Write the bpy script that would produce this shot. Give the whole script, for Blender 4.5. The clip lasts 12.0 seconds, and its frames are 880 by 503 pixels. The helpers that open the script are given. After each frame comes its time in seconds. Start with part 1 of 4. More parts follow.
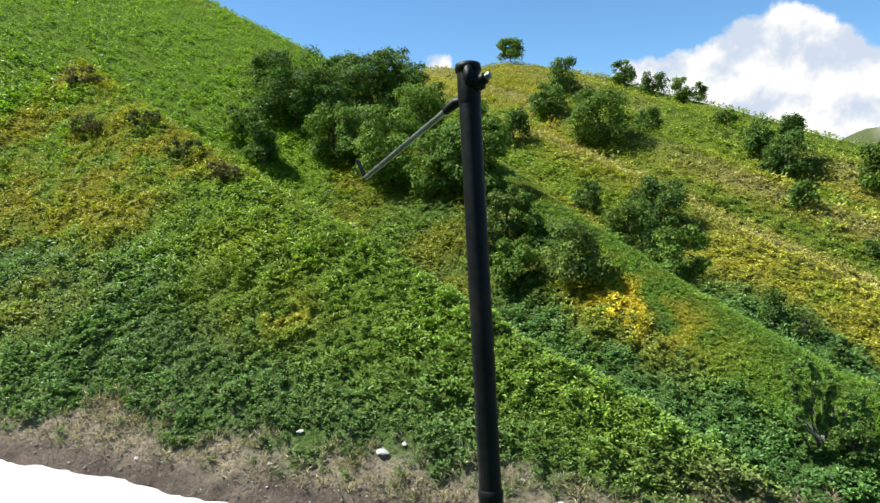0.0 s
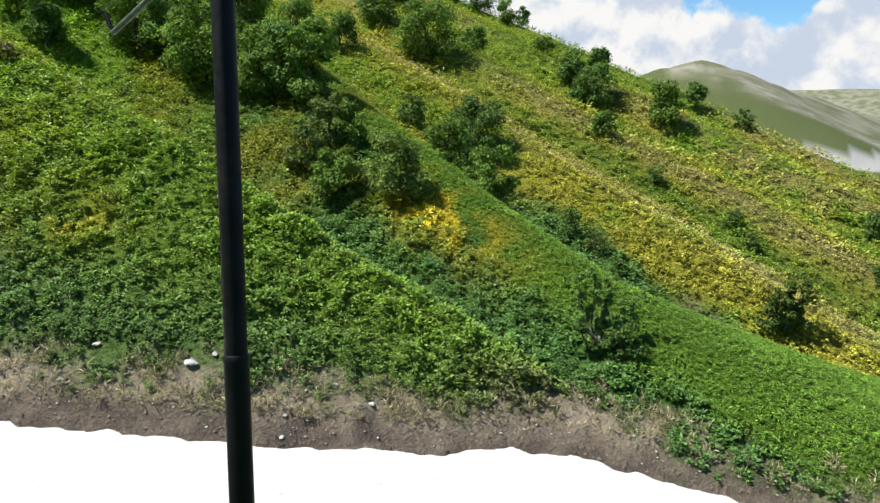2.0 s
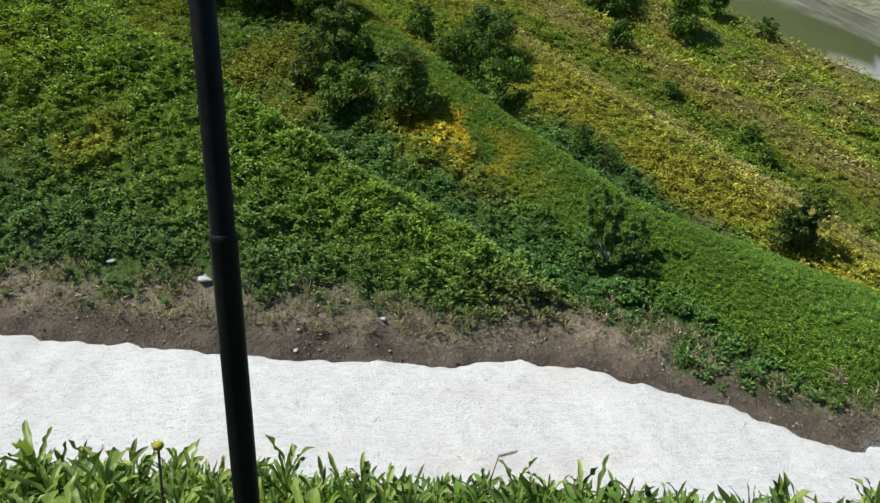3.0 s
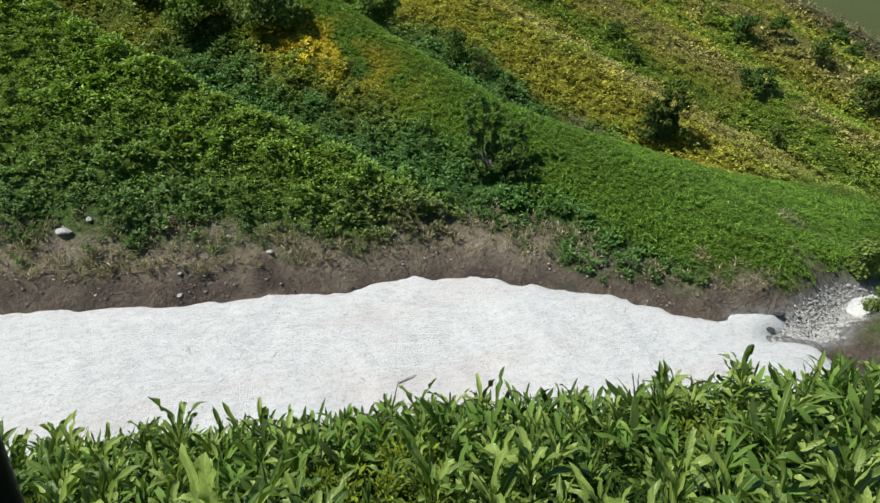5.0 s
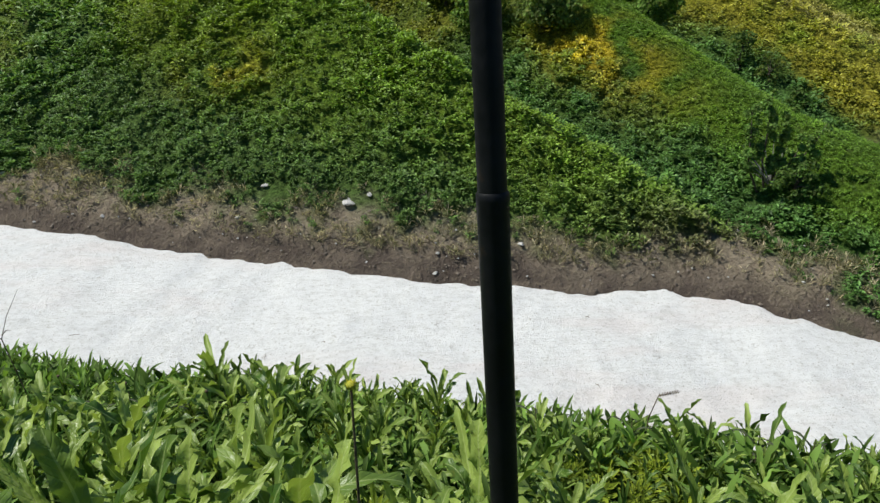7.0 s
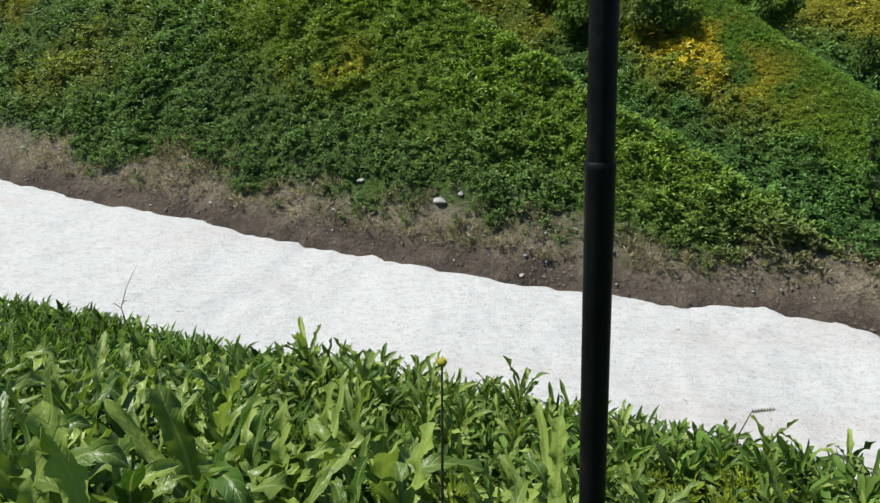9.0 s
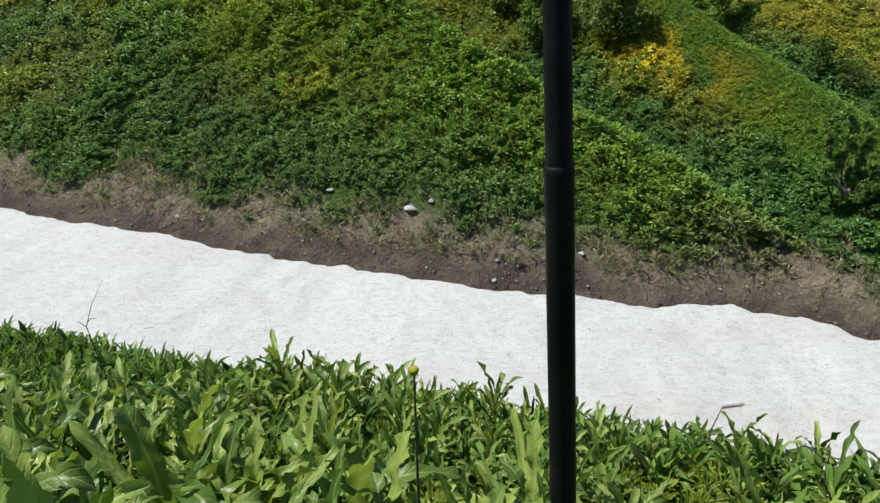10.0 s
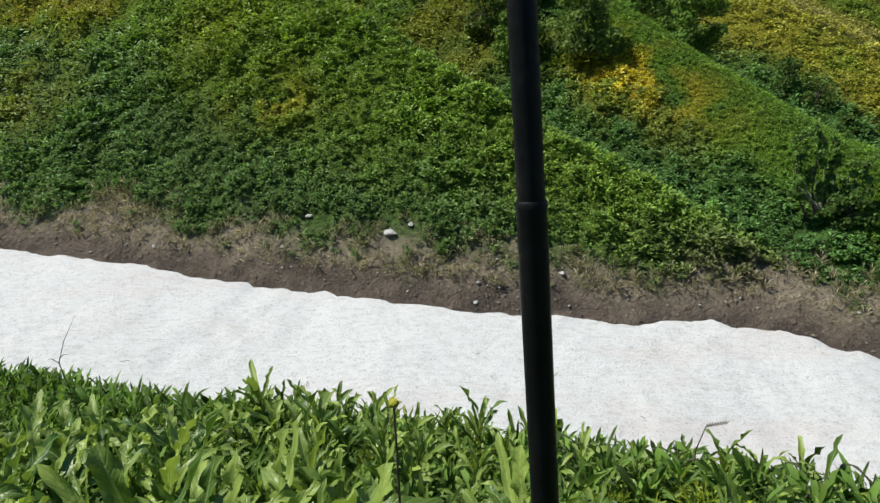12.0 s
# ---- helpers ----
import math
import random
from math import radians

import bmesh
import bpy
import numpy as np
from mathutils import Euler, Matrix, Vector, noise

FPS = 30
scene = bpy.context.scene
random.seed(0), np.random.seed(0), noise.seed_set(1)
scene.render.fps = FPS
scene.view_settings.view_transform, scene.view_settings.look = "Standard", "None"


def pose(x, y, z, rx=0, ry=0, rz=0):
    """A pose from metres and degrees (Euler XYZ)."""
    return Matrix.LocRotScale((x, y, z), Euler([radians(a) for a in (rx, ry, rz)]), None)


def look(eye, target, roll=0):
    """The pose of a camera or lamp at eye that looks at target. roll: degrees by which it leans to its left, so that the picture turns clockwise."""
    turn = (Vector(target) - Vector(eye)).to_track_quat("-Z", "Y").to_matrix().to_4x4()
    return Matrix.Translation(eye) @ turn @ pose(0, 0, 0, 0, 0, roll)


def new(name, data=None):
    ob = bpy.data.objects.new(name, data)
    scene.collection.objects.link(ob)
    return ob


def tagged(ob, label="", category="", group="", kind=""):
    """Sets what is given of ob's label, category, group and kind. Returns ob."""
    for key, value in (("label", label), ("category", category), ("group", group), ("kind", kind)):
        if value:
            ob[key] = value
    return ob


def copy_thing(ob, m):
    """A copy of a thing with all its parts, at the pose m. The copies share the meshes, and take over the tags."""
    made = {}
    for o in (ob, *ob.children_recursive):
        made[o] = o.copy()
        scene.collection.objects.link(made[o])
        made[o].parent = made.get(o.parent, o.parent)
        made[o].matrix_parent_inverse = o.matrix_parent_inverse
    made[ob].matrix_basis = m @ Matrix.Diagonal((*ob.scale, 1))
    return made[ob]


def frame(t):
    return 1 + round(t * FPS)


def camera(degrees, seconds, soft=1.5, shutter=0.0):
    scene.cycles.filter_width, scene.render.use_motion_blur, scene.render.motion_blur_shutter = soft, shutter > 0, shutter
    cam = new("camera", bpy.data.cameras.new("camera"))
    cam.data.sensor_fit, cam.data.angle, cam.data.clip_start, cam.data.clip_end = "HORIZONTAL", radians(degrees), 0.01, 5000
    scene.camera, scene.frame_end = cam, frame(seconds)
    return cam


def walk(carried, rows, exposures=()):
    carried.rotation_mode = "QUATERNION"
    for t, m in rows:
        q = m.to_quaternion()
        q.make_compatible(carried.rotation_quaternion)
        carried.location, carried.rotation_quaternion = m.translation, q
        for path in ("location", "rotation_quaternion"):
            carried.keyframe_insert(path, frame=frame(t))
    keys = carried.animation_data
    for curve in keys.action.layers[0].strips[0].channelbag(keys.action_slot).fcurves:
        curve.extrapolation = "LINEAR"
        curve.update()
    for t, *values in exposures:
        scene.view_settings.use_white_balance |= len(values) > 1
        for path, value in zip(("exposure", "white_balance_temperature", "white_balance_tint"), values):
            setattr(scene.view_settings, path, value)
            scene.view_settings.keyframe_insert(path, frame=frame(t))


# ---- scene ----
PATH = (
    (0, pose(0.0017, 0.0018, 1.6006, 84.033, 2.995, 0.016)),
    (0.5, pose(0.0132, 0.0099, 1.6027, 83.941, 1.225, -2.117)),
    (1, pose(0.0328, 0.0215, 1.5737, 83.295, -1.135, -8.828)),
    (1.5, pose(0.0763, 0.0367, 1.5449, 81.114, -1.574, -12.768)),
    (2, pose(0.1052, -0.0253, 1.5325, 76.066, -1.662, -15.176)),
    (2.5, pose(0.1059, 0.0026, 1.4866, 71.673, -1.015, -13.011)),
    (4.5, pose(0.2741, 0.1686, 1.3988, 63.120, -0.075, -24.705)),
    (5, pose(0.2755, 0.2353, 1.4312, 61.406, 0.157, -25.866)),
    (5.5, pose(0.1758, 0.3132, 1.3950, 60.613, 0.100, -21.090)),
    (6, pose(0.0743, 0.3191, 1.3982, 61.343, 1.042, -13.622)),
    (6.5, pose(-0.0061, 0.2765, 1.4299, 61.615, 3.512, -7.675)),
    (7, pose(-0.0325, 0.2569, 1.4214, 62.056, 3.217, -3.596)),
    (7.5, pose(-0.0535, 0.2373, 1.4056, 62.118, 3.778, 0.317)),
    (9.5, pose(-0.0618, 0.1597, 1.4128, 63.030, 3.870, 4.953)),
    (10, pose(-0.0497, 0.1698, 1.4112, 63.157, 4.286, 1.845)),
    (10.5, pose(-0.0452, 0.1792, 1.4118, 62.812, 4.522, 0.573)),
    (11, pose(-0.0351, 0.1936, 1.4172, 62.118, 5.655, -1.299)),
    (11.5, pose(-0.0313, 0.1971, 1.4191, 61.237, 5.598, -2.534)),
    (12, pose(-0.0373, 0.2041, 1.4155, 64.995, 4.877, -0.348)),
)
cam = camera(69.13, 12.0, soft=1.4)
walk(cam, PATH, exposures=((0.0, 1.08), (1.5, 1.08), (2.0, 0.93), (2.5, 0.40), (4.5, 0.24), (12.0, 0.27)))

# ---- world and sun ----
SUN = Vector((-0.50, 0.16, 0.85)).normalized()
sun = new("sun", bpy.data.lights.new("sun", "SUN"))
sun.data.energy, sun.data.angle, sun.data.color = 4.2, radians(0.53), (1.0, 0.98, 0.89)
sun.matrix_world = look((0, 0, 60), Vector((0, 0, 60)) - SUN)


class Nodes:
    """A short way to write a node tree."""

    def __init__(self, tree):
        self.tree = tree

    def add(self, kind, settings=(), **inputs):
        node = self.tree.nodes.new(kind)
        for key, value in dict(settings).items():
            setattr(node, key, value)
        for key, value in inputs.items():
            name = key.replace("_", " ")
            socket = node.inputs[int(key[1:])] if key[0] == "i" and key[1:].isdigit() else node.inputs[name]
            if isinstance(value, bpy.types.NodeSocket):
                self.tree.links.new(value, socket)
            else:
                socket.default_value = value
        return node

    def math(self, op, a, b=0.0, c=0.0):
        return self.add("ShaderNodeMath", {"operation": op}, i0=a, i1=b, i2=c).outputs[0]

    def mix(self, fac, a, b, blend="MIX"):
        return self.add("ShaderNodeMix", {"data_type": "RGBA", "blend_type": blend}, i0=fac, i6=a, i7=b).outputs[2]

    def ramp(self, v, lo, hi, a=0.0, b=1.0):
        return self.add("ShaderNodeMapRange", {"interpolation_type": "SMOOTHSTEP"}, i0=v, i1=lo, i2=hi, i3=a, i4=b).outputs[0]

    def noise(self, where, scale, detail=4.0, rough_=0.55):
        return self.add("ShaderNodeTexNoise", i0=where, Scale=scale, Detail=detail, Roughness=rough_).outputs[0]


def rgb(r, g, b):
    return (r, g, b, 1.0)


def make_world():
    world = bpy.data.worlds.new("sky")
    world.use_nodes = True
    scene.world = world
    world.node_tree.nodes.clear()
    n = Nodes(world.node_tree)
    sky = n.add("ShaderNodeTexSky", {"sky_type": "NISHITA", "sun_disc": False, "sun_elevation": math.asin(SUN.z),
                                     "sun_rotation": math.atan2(SUN.x, SUN.y), "altitude": 1800.0, "air_density": 1.0, "dust_density": 0.6})
    where = n.add("ShaderNodeTexCoord").outputs["Generated"]
    split = n.add("ShaderNodeSeparateXYZ", i0=where)
    x, y, z = split.outputs
    # fair-weather cumulus low in the sky: how high its heaps reach, round the horizon
    azimuth = n.math("MULTIPLY", n.math("ARCTAN2", x, y), 180 / math.pi)
    height = n.math("MULTIPLY", n.math("ARCSINE", z), 180 / math.pi)
    turn = n.add("ShaderNodeMapRange", i0=azimuth, i1=-60.0, i2=60.0).outputs[0]
    heaps = n.add("ShaderNodeValToRGB", i0=turn)
    stops = ((-60, 0.0), (-3.0, 4.0), (-0.9, 10.4), (1.3, 10.6), (3.6, 4.0), (12.0, 2.0), (15.4, 8.6), (24.0, 11.2), (28.5, 12.6), (31.5, 11.0), (35.5, 7.0), (42.0, 6.2), (47.5, 9.6), (60.0, 8.0))
    while len(heaps.color_ramp.elements) < len(stops):
        heaps.color_ramp.elements.new(0.5)
    for e, (az, top) in zip(heaps.color_ramp.elements, stops):
        e.position, e.color = (az + 60) / 120, rgb(top / 15, top / 15, top / 15)
    puffs = n.noise(where, 10.0, 10.0, 0.58)
    level = n.math("ADD", n.math("MULTIPLY", heaps.outputs[0], 15.0), n.math("MULTIPLY", n.math("SUBTRACT", puffs, 0.5), 9.0))
    level = n.math("SUBTRACT", level, height)
    mask = n.ramp(level, -0.2, 0.9)
    towards = n.add("ShaderNodeVectorMath", {"operation": "ADD"}, i0=where, i1=tuple(SUN * 0.035)).outputs[0]
    relief = n.math("SUBTRACT", n.noise(where, 12.0, 8.0, 0.55), n.noise(towards, 12.0, 8.0, 0.55))
    lit = n.ramp(n.math("ADD", relief, n.math("MULTIPLY", height, 0.006)), -0.09, 0.13)
    cloud = n.mix(lit, rgb(0.62, 0.70, 0.83), rgb(1.0, 0.99, 0.97))
    blue = n.add("ShaderNodeBackground", Color=n.mix(1.0, sky.outputs[0], rgb(0.56, 0.82, 0.96), "MULTIPLY"), Strength=0.085)
    white = n.add("ShaderNodeBackground", Color=cloud, Strength=0.50)
    both = n.add("ShaderNodeMixShader", i0=mask, i1=blue.outputs[0], i2=white.outputs[0])
    n.add("ShaderNodeOutputWorld", Surface=both.outputs[0])


make_world()


# ---- materials ----
def material(name):
    m = bpy.data.materials.new(name)
    m.use_nodes = True
    m.node_tree.nodes.clear()
    return m, Nodes(m.node_tree)


def finish(n, shader):
    n.add("ShaderNodeOutputMaterial", Surface=shader)


def place(n):
    return n.add("ShaderNodeNewGeometry").outputs["Position"]


def leaf_material(name, tint_attribute=True, shine=0.15, a=(0.06, 0.13, 0.02), b=(0.16, 0.27, 0.04), gloss=0.42, through_=0.30, spots=0.0):
    m, n = material(name)
    geo = n.add("ShaderNodeNewGeometry")
    island = geo.outputs["Random Per Island"]
    if tint_attribute:
        base = n.add("ShaderNodeAttribute", {"attribute_name": "tint"}).outputs["Color"]
        base = n.mix(1.0, base, n.mix(island, rgb(0.62, 0.66, 0.60), rgb(1.38, 1.32, 1.25)), "MULTIPLY")
    else:
        info = n.add("ShaderNodeObjectInfo").outputs["Random"]
        base = n.mix(n.math("FRACT", n.math("ADD", info, island)), rgb(*a), rgb(*b))
        coord = n.add("ShaderNodeTexCoord").outputs["Object"]
        split = n.add("ShaderNodeSeparateColor", i0=n.add("ShaderNodeAttribute", {"attribute_name": "leaf"}).outputs["Color"])
        across, along = split.outputs[0], split.outputs[1]
        rib = n.ramp(n.math("SUBTRACT", across, n.math("MULTIPLY", n.math("SUBTRACT", 1.0, along), 0.10)), 0.03, 0.10, 1.0, 0.0)
        veins = n.math("ABSOLUTE", n.math("SINE", n.math("MULTIPLY", n.math("SUBTRACT", along, n.math("MULTIPLY", across, 0.13)), 34.0)))
        base = n.mix(n.ramp(veins, 0.0, 0.25, 0.10, 0.0), base, rgb(0.30, 0.42, 0.11))
        base = n.mix(n.math("MULTIPLY", rib, 0.45), base, rgb(0.46, 0.54, 0.22))
        blotch = n.noise(coord, 14.0, 5.0)
        base = n.mix(n.ramp(blotch, 0.60, 0.75, 0.0, spots), base, rgb(0.40, 0.33, 0.05))
    d = n.add("ShaderNodeBsdfPrincipled", Base_Color=base, Roughness=gloss)
    if not tint_attribute:
        crinkle = n.math("ADD", n.noise(coord, 55.0, 3.0), n.math("MULTIPLY", n.ramp(veins, 0.0, 0.6), 0.35))
        n.tree.links.new(bumped(n, crinkle, 0.8, 0.006), d.inputs["Normal"])
    d.inputs["Specular IOR Level"].default_value = shine
    t = n.add("ShaderNodeBsdfTranslucent", Color=n.mix(1.0, base, rgb(1.18, 1.22, 0.65), "MULTIPLY"))
    both = n.add("ShaderNodeMixShader", i0=through_, i1=d.outputs[0], i2=t.outputs[0])
    finish(n, both.outputs[0])
    return m


def bumped(n, height, strength, distance):
    return n.add("ShaderNodeBump", Height=height, Strength=strength, Distance=distance).outputs[0]


def ground_material():
    m, n = material("hillside_earth")
    p = place(n)
    cover = n.add("ShaderNodeAttribute", {"attribute_name": "cover"}).outputs["Color"]
    split = n.add("ShaderNodeSeparateColor", i0=cover)
    green, gravel, scree = split.outputs
    tint = n.add("ShaderNodeAttribute", {"attribute_name": "tint"}).outputs["Color"]
    big, fine, grit = n.noise(p, 0.9, 5.0), n.noise(p, 7.0, 6.0, 0.65), n.noise(p, 45.0, 3.0)
    soil = n.mix(n.ramp(big, 0.36, 0.64), rgb(0.125, 0.098, 0.080), rgb(0.31, 0.25, 0.19))
    soil = n.mix(n.ramp(fine, 0.52, 0.70, 0.0, 0.75), soil, rgb(0.44, 0.37, 0.26))
    soil = n.mix(n.ramp(grit, 0.35, 0.62, 0.35, 0.0), soil, rgb(0.05, 0.038, 0.032))
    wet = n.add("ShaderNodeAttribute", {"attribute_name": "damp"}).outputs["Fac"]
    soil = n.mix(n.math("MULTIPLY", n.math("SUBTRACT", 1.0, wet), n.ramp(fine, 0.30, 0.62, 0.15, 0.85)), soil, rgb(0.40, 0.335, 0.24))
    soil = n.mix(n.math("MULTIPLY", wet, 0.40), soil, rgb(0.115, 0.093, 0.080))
    # ground under the leaves darkened: shade of the gaps painted into its tint
    herb = n.mix(1.0, tint, n.mix(n.ramp(fine, 0.35, 0.65), rgb(0.30, 0.30, 0.26), rgb(0.85, 0.83, 0.73)), "MULTIPLY")
    herb = n.mix(n.ramp(n.noise(p, 1.6, 4.0), 0.62, 0.74, 0.0, 0.3), herb, rgb(0.20, 0.16, 0.09))
    stone = n.mix(n.ramp(fine, 0.3, 0.7), rgb(0.22, 0.215, 0.21), rgb(0.46, 0.45, 0.43))
    pale = n.mix(n.ramp(n.noise(p, 0.05, 6.0), 0.35, 0.65), rgb(0.15, 0.15, 0.095), rgb(0.31, 0.29, 0.24))
    c = n.mix(green, soil, herb)
    c = n.mix(gravel, c, stone)
    c = n.mix(scree, c, pale)
    height = n.math("ADD", n.math("MULTIPLY", fine, 1.0), n.math("MULTIPLY", grit, 0.35))
    d = n.add("ShaderNodeBsdfPrincipled", Base_Color=c, Roughness=0.95, Specular_IOR_Level=0.08, Normal=bumped(n, height, 1.0, 0.22))
    finish(n, d.outputs[0])
    return m


def snow_material():
    m, n = material("old_snow")
    p = place(n)
    squash = n.add("ShaderNodeMapping", i0=p, Scale=(0.85, 1.3, 1.0)).outputs[0]
    dirt = n.noise(squash, 5.0, 9.0, 0.72)
    specks = n.noise(p, 16.0, 6.0, 0.75)
    pink = n.noise(n.add("ShaderNodeMapping", i0=p, Scale=(0.12, 0.5, 1.0)).outputs[0], 1.2, 5.0)
    c = n.mix(n.ramp(dirt, 0.42, 0.70, 0.0, 0.5), rgb(0.720, 0.722, 0.718), rgb(0.44, 0.435, 0.41))
    c = n.mix(n.ramp(pink, 0.52, 0.70, 0.0, 0.28), c, rgb(0.64, 0.51, 0.475))
    c = n.mix(n.ramp(specks, 0.54, 0.68, 0.0, 0.75), c, rgb(0.30, 0.27, 0.23))
    streak = n.noise(n.add("ShaderNodeMapping", i0=p, Rotation=(0, 0, -0.12), Scale=(0.55, 3.2, 1.0)).outputs[0], 2.6, 8.0, 0.7)
    c = n.mix(n.ramp(streak, 0.56, 0.72, 0.0, 0.45), c, rgb(0.42, 0.40, 0.37))
    height = n.math("ADD", n.math("MULTIPLY", streak, 0.5), n.math("MULTIPLY", specks, 0.5))
    d = n.add("ShaderNodeBsdfPrincipled", Base_Color=c, Roughness=0.75, Normal=bumped(n, height, 0.8, 0.10))
    finish(n, d.outputs[0])
    return m


def plain_material(name, a, b, scale, roughness=0.85, metal=0.0, bump=0.4, distance=0.01, wear=None, shine=0.3):
    m, n = material(name)
    p = n.add("ShaderNodeTexCoord").outputs["Object"]
    big, fine = n.noise(p, scale, 5.0, 0.6), n.noise(p, scale * 7, 4.0)
    c = n.mix(n.ramp(n.math("ADD", n.math("MULTIPLY", big, 0.65), n.math("MULTIPLY", fine, 0.35)), 0.36, 0.64), rgb(*a), rgb(*b))
    if wear:
        c = n.mix(n.ramp(big, 0.62, 0.68, 0.0, 0.8), c, rgb(*wear))
    d = n.add("ShaderNodeBsdfPrincipled", Base_Color=c, Metallic=metal, Specular_IOR_Level=shine, Roughness=n.ramp(fine, 0.3, 0.7, roughness - 0.1, roughness + 0.05),
              Normal=bumped(n, fine, bump, distance))
    finish(n, d.outputs[0])
    return m


EARTH, SNOW = ground_material(), snow_material()
HERB = leaf_material("hillside_leaf", shine=0.22, gloss=0.5, through_=0.24)
CROWN = leaf_material("tree_leaf", shine=0.12, gloss=0.6, through_=0.3)
DOCK = leaf_material("broad_leaf", False, 0.45, (0.058, 0.130, 0.018), (0.36, 0.47, 0.105), 0.38, 0.28, 0.35)
FERN = leaf_material("feathery_leaf", gloss=0.6, through_=0.35)
BARK = plain_material("bark", (0.05, 0.04, 0.03), (0.16, 0.13, 0.10), 9.0, 0.92, bump=0.9, distance=0.03)
ROCK = plain_material("grey_stone", (0.33, 0.325, 0.315), (0.62, 0.61, 0.59), 6.0, 0.9, bump=0.8, distance=0.02)
PALE_ROCK = plain_material("pale_stone", (0.45, 0.43, 0.40), (0.75, 0.73, 0.70), 6.0, 0.9, bump=0.8, distance=0.02)
CLOD = plain_material("earth_crumb", (0.075, 0.058, 0.048), (0.30, 0.25, 0.20), 1.7, 0.95, bump=0.6, distance=0.01)
DARK_ROCK = plain_material("wet_dark_stone", (0.03, 0.03, 0.032), (0.10, 0.095, 0.09), 5.0, 0.55, bump=0.8, distance=0.02)
PAINT = plain_material("black_paint", (0.004, 0.005, 0.006), (0.010, 0.011, 0.013), 12.0, 0.55, bump=0.25, distance=0.002, wear=(0.022, 0.016, 0.012), shine=0.18)
DEAD_WOOD = plain_material("bare_grey_wood", (0.20, 0.19, 0.18), (0.42, 0.40, 0.38), 14.0, 0.9, bump=0.5)
STEEL = plain_material("dull_galvanised_steel", (0.10, 0.12, 0.11), (0.24, 0.27, 0.25), 20.0, 0.5, 0.7, 0.3, 0.002)
STALK = plain_material("green_stalk", (0.05, 0.08, 0.02), (0.14, 0.17, 0.05), 30.0, 0.7)
DRY = plain_material("dry_stalk", (0.06, 0.045, 0.03), (0.20, 0.15, 0.09), 30.0, 0.85)
WILTED = plain_material("wilted_leaf", (0.025, 0.035, 0.018), (0.09, 0.11, 0.05), 25.0, 0.7)
BUD = plain_material("yellow_bud", (0.25, 0.30, 0.03), (0.60, 0.50, 0.04), 60.0, 0.7)

# ---- the lie of the land ----
CREST_FRONT = (-40.8, 62.4, 6.5, 16.8)
CREST_MIDDLE = ((4.9, 36.1, 11.0, 19.7), (11.0, 19.7, 18.0, 8.6))


def lattice(ix, iy, seed):
    """A random number in 0..1 for each lattice point."""
    h = (ix.astype(np.int64) * 374761393 + iy.astype(np.int64) * 668265263 + seed * 974634777) & 0x7FFFFFFF
    h = ((h ^ (h >> 13)) * 1274126177) & 0x7FFFFFFF
    return ((h ^ (h >> 16)) & 0xFFFFFF) / 0xFFFFFF


def rough(x, y, size, seed=0, octaves=3):
    """Smooth value noise, -1..1."""
    x, y = np.asarray(x, float) / size, np.asarray(y, float) / size
    total, amp, norm = 0.0, 1.0, 0.0
    for o in range(octaves):
        ix, iy = np.floor(x), np.floor(y)
        fx, fy = x - ix, y - iy
        fx, fy = fx * fx * (3 - 2 * fx), fy * fy * (3 - 2 * fy)
        a, b = lattice(ix, iy, seed + o), lattice(ix + 1, iy, seed + o)
        c, d = lattice(ix, iy + 1, seed + o), lattice(ix + 1, iy + 1, seed + o)
        total = total + amp * ((a + (b - a) * fx) * (1 - fy) + (c + (d - c) * fx) * fy - 0.5) * 2
        norm, amp, x, y = norm + amp, amp * 0.5, x * 2.03 + 17.1, y * 2.03 + 9.7
    return total / norm


def soft(d, w):
    """0 below zero, d above, rounded over w."""
    return 0.5 * (d + np.sqrt(d * d + w * w)) - 0.5 * w * (d < -1e6)


def smax(a, b, w):
    return 0.5 * (a + b + np.sqrt((a - b) ** 2 + w * w))


def smooth(a, b, v):
    u = np.clip((v - a) / (b - a), 0, 1)
    return u * u * (3 - 2 * u)


def snow_level(x, y):
    return -7.82 - 0.08 * x + 0.04 * y


def past(x, y, x0, y0, x1, y1):
    """Distance beyond the line from (x0, y0) to (x1, y1), to its far side."""
    n = math.hypot(x1 - x0, y1 - y0)
    return ((x - x0) * (y0 - y1) + (y - y0) * (x1 - x0)) / n


def past_middle(x, y):
    """Distance beyond the middle spur's crest, which bends half-way down."""
    return -smax(-past(x, y, *CREST_MIDDLE[0]), -past(x, y, *CREST_MIDDLE[1]), 1.0)


def spur_front(x, y):
    z = -16.71 + 0.065 * x + 0.62 * y + 0.35 * rough(x, y, 7, 3) - 0.5 * np.exp(-((x - 7) ** 2 + (y - 13.5) ** 2) / 6)
    return z - 1.55 * soft(past(x, y, *CREST_FRONT) - 0.30, 0.6)


def spur_middle(x, y):
    z = -17.02 + 0.283 * x + 0.48 * y + 0.3 * rough(x, y, 8, 5)
    upper = smooth(16, 25, y)
    return z - (0.72 + 0.50 * upper) * soft(past_middle(x, y) + 0.3 - 0.35 * upper, 1.6 - 0.7 * upper) - 0.9 * soft(y - 66, 4)


